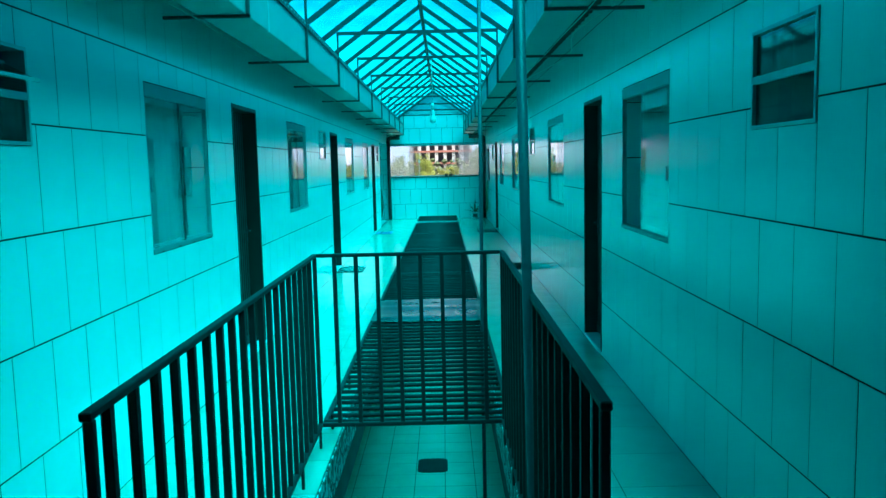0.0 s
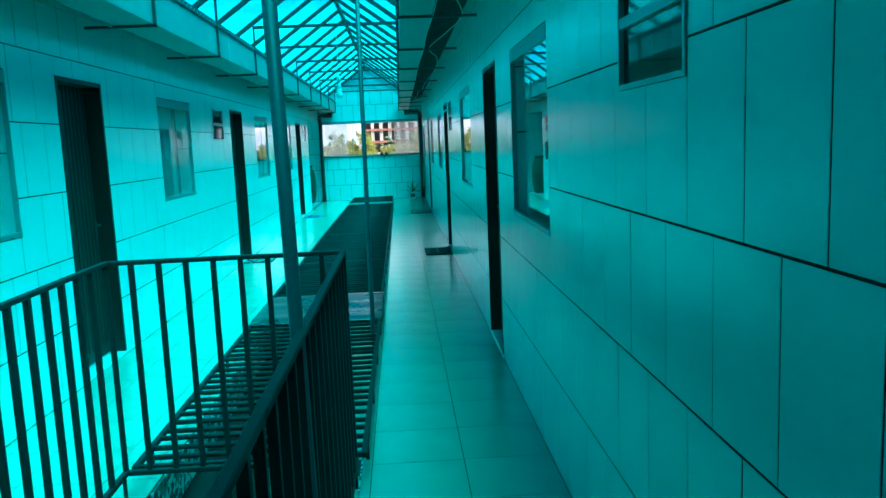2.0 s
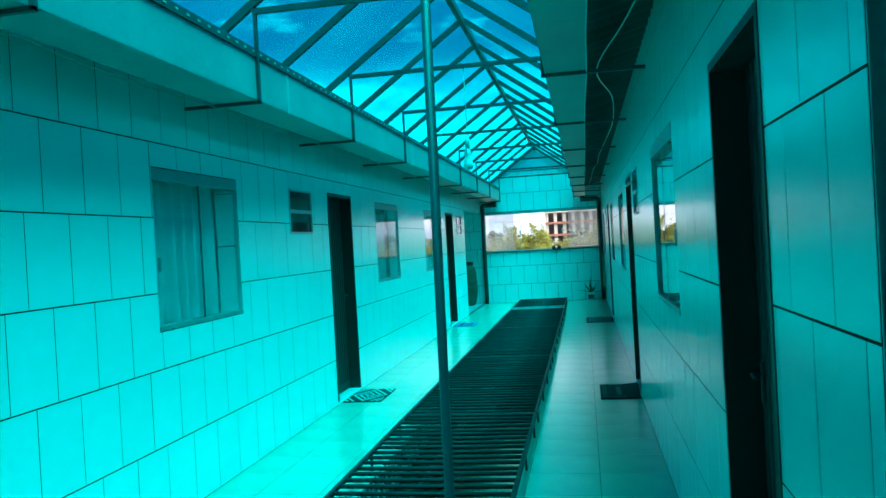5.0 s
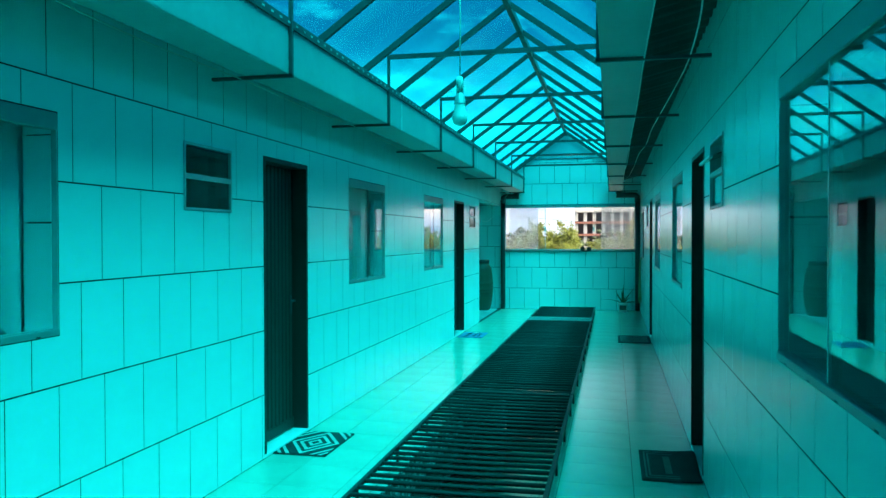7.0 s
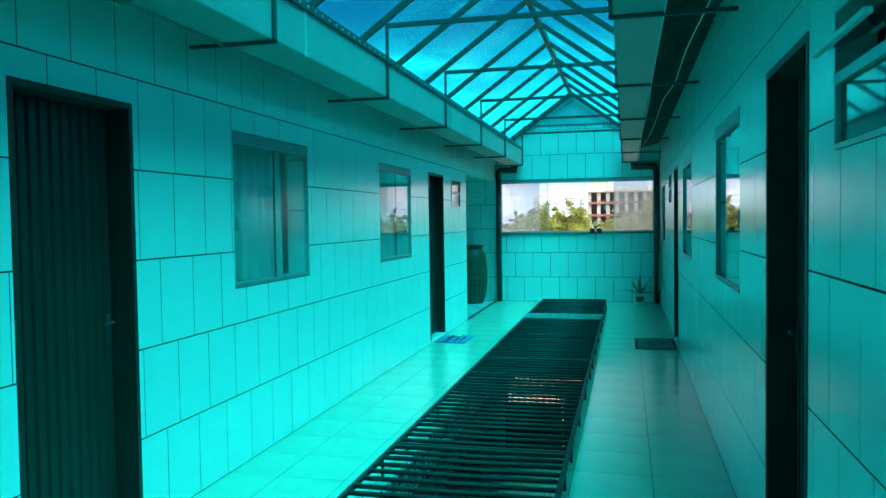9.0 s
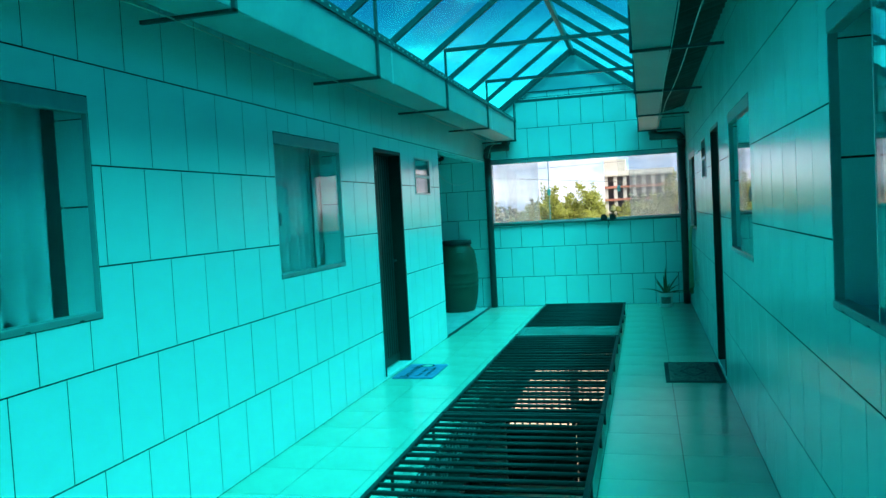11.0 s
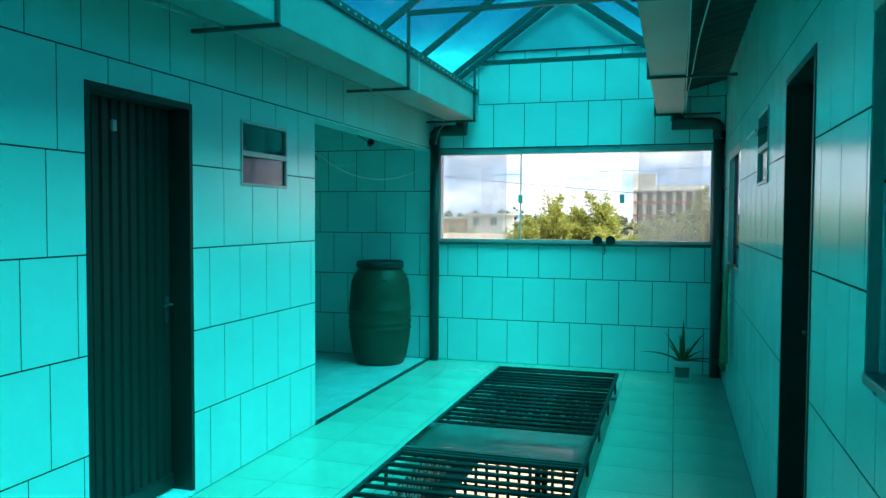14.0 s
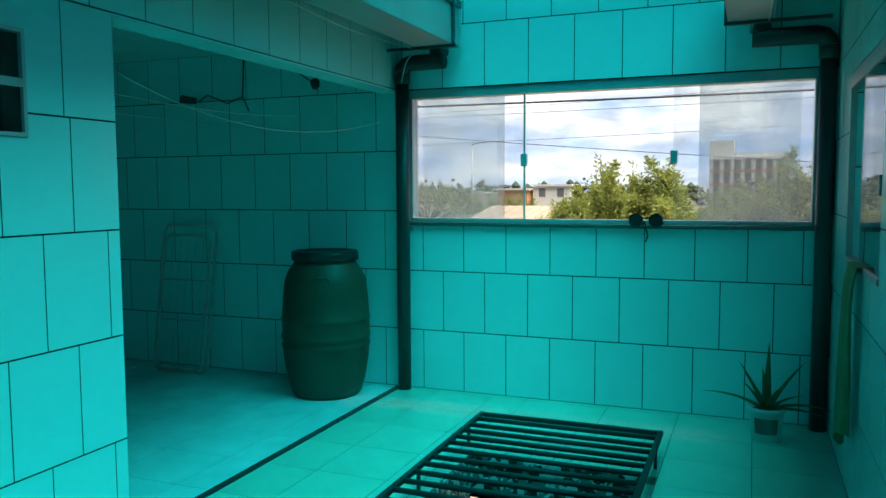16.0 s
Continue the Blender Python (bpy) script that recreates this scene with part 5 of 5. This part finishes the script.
for x, y, h, label in ((-13.9, 60, 7.0, "tall thin street lamp post far off"),):
    lamp = thing("street_lamp", label, "street lamp", at=(x, y, -3.02))
    part("pole", Shape().tube([(0, 0, 0), (0, 0, h)], [0.07, 0.04], 8), GALV, lamp)
    part("arm", Shape().tube([(0, 0, h), (0.5, 0, h + 0.12)], 0.035, 6), GALV, lamp)
    part("head", Shape().box(0.45, 0.95, -0.1, 0.1, h + 0.08, h + 0.18, 0.02), GALV, lamp)
pole = thing("power_pole", "concrete power pole with a crossarm far off", "power pole", at=(-24.3, 60, -3.02))
part("pole", Shape().tube([(0, 0, 0), (0, 0, 7.4)], [0.13, 0.09], 8), YARD, pole)
part("crossarm", Shape().box(-0.9, 0.9, -0.06, 0.06, 6.9, 7.02), BARK, pole)
for y, za, zb, xa, xb, r, label in ((26.3, 2.56, 2.50, -9, 9, 0.011, "thick twisted overhead power cable"), (30.5, 3.25, 1.55, -12, 6, 0.006, "thin sloping overhead wire"), (33, 2.95, 3.3, -14, 14, 0.005, "thin dark overhead electric wire"),
                                    (36, 2.5, 3.2, -14, 14, 0.005, "thin dark overhead electric wire"), (40, 3.6, 4.6, -16, 14, 0.006, "thin dark overhead electric wire"), (29, 1.18, 1.05, -9, 9, 0.005, "thin dark overhead electric wire"), (29.2, 1.06, 1.0, -9, 9, 0.005, "thin dark overhead electric wire")):
    pts = [(xa + (xb - xa) * t / 16, y, za + (zb - za) * t / 16 - 0.12 * (1 - (t / 8 - 1) ** 2)) for t in range(17)]
    part("overhead_wire", Shape().tube([(x + 24.3, yy - 60, z + 3.02) for x, yy, z in pts], r, 5), BLACK, pole, label)


def cloud_backdrop():
    m, nt, bs = nodes_of("cloudy_sky_backdrop")
    n, l = nt.nodes, nt.links
    n.remove(bs)
    tc, mp = n.new("ShaderNodeTexCoord"), n.new("ShaderNodeMapping")
    mp.inputs["Scale"].default_value = (0.0032, 0.0032, 0.0095)
    a, b = n.new("ShaderNodeTexNoise"), n.new("ShaderNodeTexNoise")
    a.inputs["Scale"].default_value, a.inputs["Detail"].default_value, a.inputs["Roughness"].default_value = 2.6, 9, 0.55
    b.inputs["Scale"].default_value, b.inputs["Detail"].default_value = 6.0, 6
    l.new(tc.outputs["Object"], mp.inputs["Vector"])
    l.new(mp.outputs["Vector"], a.inputs["Vector"])
    l.new(mp.outputs["Vector"], b.inputs["Vector"])
    r = n.new("ShaderNodeValToRGB")
    r.color_ramp.elements[0].position, r.color_ramp.elements[0].color = 0.33, (0.36, 0.52, 0.80, 1)
    r.color_ramp.elements[1].position, r.color_ramp.elements[1].color = 0.62, (1.0, 1.0, 1.0, 1)
    e = r.color_ramp.elements.new(0.47)
    e.color = (0.62, 0.70, 0.85, 1)
    r2 = n.new("ShaderNodeMapRange")
    r2.inputs["From Min"].default_value, r2.inputs["From Max"].default_value = 0.3, 0.7
    r2.inputs["To Min"].default_value, r2.inputs["To Max"].default_value = 0.72, 1.08
    l.new(b.outputs["Fac"], r2.inputs["Value"])
    l.new(a.outputs["Fac"], r.inputs["Fac"])
    mul = n.new("ShaderNodeMix")
    mul.data_type, mul.blend_type = "RGBA", "MULTIPLY"
    mul.inputs[0].default_value = 1.0
    l.new(r.outputs["Color"], mul.inputs[6])
    l.new(r2.outputs["Result"], mul.inputs[7])
    # Cloud bank along the horizon, blue sky with few clouds above it
    sep, up, fl = n.new("ShaderNodeSeparateXYZ"), n.new("ShaderNodeMapRange"), n.new("ShaderNodeMapRange")
    l.new(tc.outputs["Object"], sep.inputs[0])
    up.interpolation_type = "SMOOTHSTEP"
    up.inputs["From Min"].default_value, up.inputs["From Max"].default_value = 125, 240
    l.new(sep.outputs["Z"], up.inputs["Value"])
    fl.inputs["From Min"].default_value, fl.inputs["From Max"].default_value = 0.56, 0.76
    l.new(a.outputs["Fac"], fl.inputs["Value"])
    high, both = n.new("ShaderNodeMix"), n.new("ShaderNodeMix")
    high.data_type = both.data_type = "RGBA"
    high.inputs[6].default_value, high.inputs[7].default_value = (0.04, 0.10, 0.23, 1), (0.62, 0.66, 0.75, 1)
    l.new(fl.outputs["Result"], high.inputs[0])
    l.new(up.outputs["Result"], both.inputs[0])
    l.new(mul.outputs[2], both.inputs[6])
    l.new(high.outputs[2], both.inputs[7])
    em = n.new("ShaderNodeEmission")
    em.inputs["Strength"].default_value = SKY_GLOW
    l.new(both.outputs[2], em.inputs["Color"])
    l.new(em.outputs[0], n["Material Output"].inputs["Surface"])
    return m


vs, fs = [], []
n = 40
for i in range(n + 1):
    a = radians(-62 + 124 * i / n)
    for z in (-8, 420):
        vs.append((900 * math.sin(a), 900 * math.cos(a), z))
fs = [(2 * i, 2 * i + 1, 2 * i + 3, 2 * i + 2) for i in range(n)]
structure("backdrop_sky", Shape().faces(vs, fs, True), cloud_backdrop(), "bright sky with broken white clouds", "sky")

# ---- tiles, piece by piece ----
tile_cache = {}
lay = random.Random(5)
GAP, HGAP, THICK = 0.0058, 0.0070, 0.0014


def tile_mesh(cells, w, h, material, name="tile"):
    """One tile, perhaps notched: cells are rectangles that make up its outline."""
    key = (tuple(round(c, 3) for q in cells for c in q), material.name)
    if key in tile_cache:
        return tile_cache[key]
    s = Shape()
    tile_shape(s, cells, lambda u, d, z: (u, -d, z))
    tile_cache[key] = s.mesh(name, material)
    return tile_cache[key]


def tile_shape(s, cells, put):
    edges = {}
    for a, b, c, d in cells:
        s.faces([put(a, THICK, c), put(b, THICK, c), put(b, THICK, d), put(a, THICK, d)], [(0, 1, 2, 3)])
        for e in (((a, c), (b, c)), ((b, c), (b, d)), ((b, d), (a, d)), ((a, d), (a, c))):
            k = tuple(sorted((tuple(round(v, 4) for v in p) for p in e)))
            edges[k] = None if k in edges else e
    for e in edges.values():
        if e:
            (a, c), (b, d) = e
            s.faces([put(a, THICK, c), put(a, 0, c), put(b, 0, d), put(b, THICK, d)], [(0, 1, 2, 3)])


def cut_tile(u0, u1, z0, z1, cuts):
    """What is left of a tile's rectangle after the openings, as cells on a common grid; pieces apart are given apart."""
    near = [h for h in cuts if h[0] < u1 - 1e-4 and h[1] > u0 + 1e-4 and h[2] < z1 - 1e-4 and h[3] > z0 + 1e-4]
    us = sorted({u0, u1, *(v for h in near for v in h[:2] if u0 < v < u1)})
    zs = sorted({z0, z1, *(v for h in near for v in h[2:] if z0 < v < z1)})
    cells = {(i, j) for i in range(len(us) - 1) for j in range(len(zs) - 1)
             if not any(h[0] < (us[i] + us[i + 1]) / 2 < h[1] and h[2] < (zs[j] + zs[j + 1]) / 2 < h[3] for h in near)}
    while cells:
        group, todo = set(), [cells.pop()]
        while todo:
            c = todo.pop()
            group.add(c)
            for d in ((c[0] + 1, c[1]), (c[0] - 1, c[1]), (c[0], c[1] + 1), (c[0], c[1] - 1)):
                if d in cells:
                    cells.discard(d)
                    todo.append(d)
        rect = [(us[i], us[i + 1], zs[j], zs[j + 1]) for i, j in group]
        if min(max(r[1] for r in rect) - min(r[0] for r in rect), max(r[3] for r in rect) - min(r[2] for r in rect)) > 0.012:
            yield rect


def tile_wall(parent, u0, u1, pitch, starts, cuts, turn, place, own, rows=range(7), top=WALL_H):
    """Tiles over a stretch of wall. starts: where a joint falls in each row; turn: degrees about z; place(u): the world place of u; own(u): whether a tile is an object of its own."""
    cuts = [(a - 0.002, b + 0.002, c - 0.002, d + 0.002) for a, b, c, d in cuts]
    rest = Shape()
    mw = Matrix.Rotation(radians(turn), 4, "Z")
    cs, sn = round(math.cos(radians(turn))), round(math.sin(radians(turn)))
    for r in rows:
        z0 = r * ROW + HGAP / 2
        z1 = min((r + 1) * ROW, top) - HGAP / 2
        off = starts[r]
        k = math.floor((u0 - off) / pitch)
        while off + k * pitch < u1:
            a, b = max(off + k * pitch + GAP / 2, u0), min(off + (k + 1) * pitch - GAP / 2, u1)
            k += 1
            if b - a < 0.012:
                continue
            for cells in cut_tile(a, b, z0, z1, cuts):
                ox, oz = min(c[0] for c in cells), min(c[2] for c in cells)
                if own(ox):
                    local = [(p - ox, q - ox, c - oz, d - oz) for p, q, c, d in cells]
                    t = new("tile", tile_mesh(local, b - a, z1 - z0, WALL_TILE))
                    t.parent = parent
                    px, py = place(ox)
                    t.matrix_local = Matrix.Translation((px, py, oz)) @ mw @ Matrix.Rotation(lay.uniform(-0.0013, 0.0013), 4, "Z") @ Matrix.Rotation(lay.uniform(-0.0013, 0.0013), 4, "X")
                else:
                    px, py = place(0)
                    tile_shape(rest, cells, lambda u, d, z: (px + cs * u + sn * d, py + sn * u - cs * d, z))
    if rest.f:
        tagged(part("tiles", rest, WALL_TILE, parent), kind="stuff")


# The courses start anew beside each door; the upper ones run on above the doors
LOWER, UPPER = range(4), range(4, 7)
for y0, y1, pitch, starts in ((YB, 6.88, 0.3085, (3.948, 4.092, 3.948, 4.092)), (6.88, 12.2, 0.314, (8.047, 8.539, 8.062, 8.213)),
                              (12.2, 18.9, 0.3115, (17.234, 17.045, 17.209, 16.106)), (18.9, OPEN_Y, 0.316, (19.773, 19.921, 19.776, 19.923))):
    tile_wall(wall_left, y0, y1, pitch, starts, left_holes, 90, lambda u: (XL - G, u), lambda u: 3.4 < u < 17.0, LOWER)
for y0, y1, starts in ((YB, 14.22, (12.385, 12.222, 12.385)), (14.22, YE, (18.04, 17.875, 18.04))):
    tile_wall(wall_left, y0, y1, 0.311, (0, 0, 0, 0, *starts), left_holes, 90, lambda u: (XL - G, u), lambda u: 3.4 < u < 17.0, UPPER)
right_cuts = [(-b, -a, c, d) for a, b, c, d in right_holes]
for y0, y1, pitch, starts in ((YB, 6.92, 0.3115, (4.014, 3.545, 3.705, 3.552, 3.714, 4.788, 3.714)), (6.92, 12.36, 0.312, (10.459, 10.967, 10.459, 10.967, 10.40, 10.967, 10.40)),
                              (12.36, 18.93, 0.317, (15.75, 15.906, 15.75, 15.906, 15.764, 15.906, 15.75)), (18.93, YE, 0.314, (20.05, 19.90, 20.05, 19.90, 20.05, 19.90, 20.05))):
    tile_wall(wall_right, -y1, -y0, pitch, [-v for v in starts], right_cuts, -90, lambda u: (XR + G, -u), lambda u: -15.5 < u < -2.2)
tile_wall(wall_end, XL, XR, 0.3245, [-1.153 + 0.16225 * (r % 2 == 0) for r in range(8)], end_holes, 0, lambda u: (u, YE + G), lambda u: True, range(8), 3.226)
tile_wall(wall_end, -4.8, XL - 0.004, 0.336, [-1.80 + 0.336 * k for k in (0.5, 0, 0.5, 0, 0.3, 0.8)], [(-9, 9, 2.62, 9)], 0, lambda u: (u, YE + G), lambda u: True, range(6))
tile_wall(wall_alcove, OPEN_Y, YE, 0.336, [21.0 + 0.168 * (r % 2) for r in range(6)], [(0, 99, 2.62, 9)], 90, lambda u: (-4.8, u), lambda u: False, range(6))
tile_wall(wall_alcove, -XL + TH, 4.8, 0.336, [2.0 + 0.168 * (r % 2) for r in range(6)], [(0, 99, 2.62, 9)], 180, lambda u: (-u, OPEN_Y - G), lambda u: False, range(6))

# Floor tiles
FY, FP = 5.665, 0.436
rest, wet = Shape(), Shape()


def floor_tile(parent, x0, x1, y0, y1, z, own=True, g=0.0022):
    w, l = x1 - x0 - 2 * g, y1 - y0 - 2 * g
    if w < 0.01 or l < 0.01:
        return
    if not own:
        rest.box(x0 + g, x1 - g, y0 + g, y1 - g, z - 0.006, z)
        return
    key = ("floor", round(w, 3), round(l, 3))
    if key not in tile_cache:
        tile_cache[key] = Shape().box(0, w, 0, l, -0.006, 0).mesh("tile", FLOOR_TILE)
    t = new("tile", tile_cache[key])
    t.parent = parent
    t.location = (x0 + g, y0 + g, z)


y = FY - FP * 19
while y < YE:
    a, b = max(y, YB), min(y + FP, YE)
    if b > YB:
        for x0, x1 in ((XL, -1.175), (-1.175, -0.755), (-0.755, -0.49), (0.55, 1.008), (1.008, XR)):
            floor_tile(floor, x0, x1, a, b, 0.0)
        if a >= 22.0 or b <= sy0 + 0.05:
            for x0, x1 in ((-0.49, 0.08), (0.08, 0.55)):
                floor_tile(floor, x0, x1, max(a, sy1) if a > 10 else a, b if b < 10 and b <= sy0 else (min(b, sy0) if b < 10 else b), 0.0, False)
        else:
            floor_tile(floor, sx1, 0.55, a, b, 0.0, False)
    x = -4.8
    while x < XL - 0.05 and b > OPEN_Y:
        wet.box(x + 0.0022, min(x + FP, XL - 0.035) - 0.0022, max(a, OPEN_Y) + 0.0022, b - 0.0022, -0.006, 0.0)
        x += FP
    y += FP
tagged(part("tiles", rest, FLOOR_TILE, floor), kind="stuff")
tagged(part("alcove_tiles", wet, WET_FLOOR, floor), kind="stuff")
rest = Shape()
y = YB
while y < YE:
    x = XL - 0.5
    while x < XR + 0.5:
        floor_tile(lower_floor, x, min(x + 0.42, XR + 0.5), y, min(y + 0.42, YE), LOW, False, 0.005)
        x += 0.42
    y += 0.42
tagged(part("tiles", rest, FLOOR_TILE, lower_floor), kind="stuff")
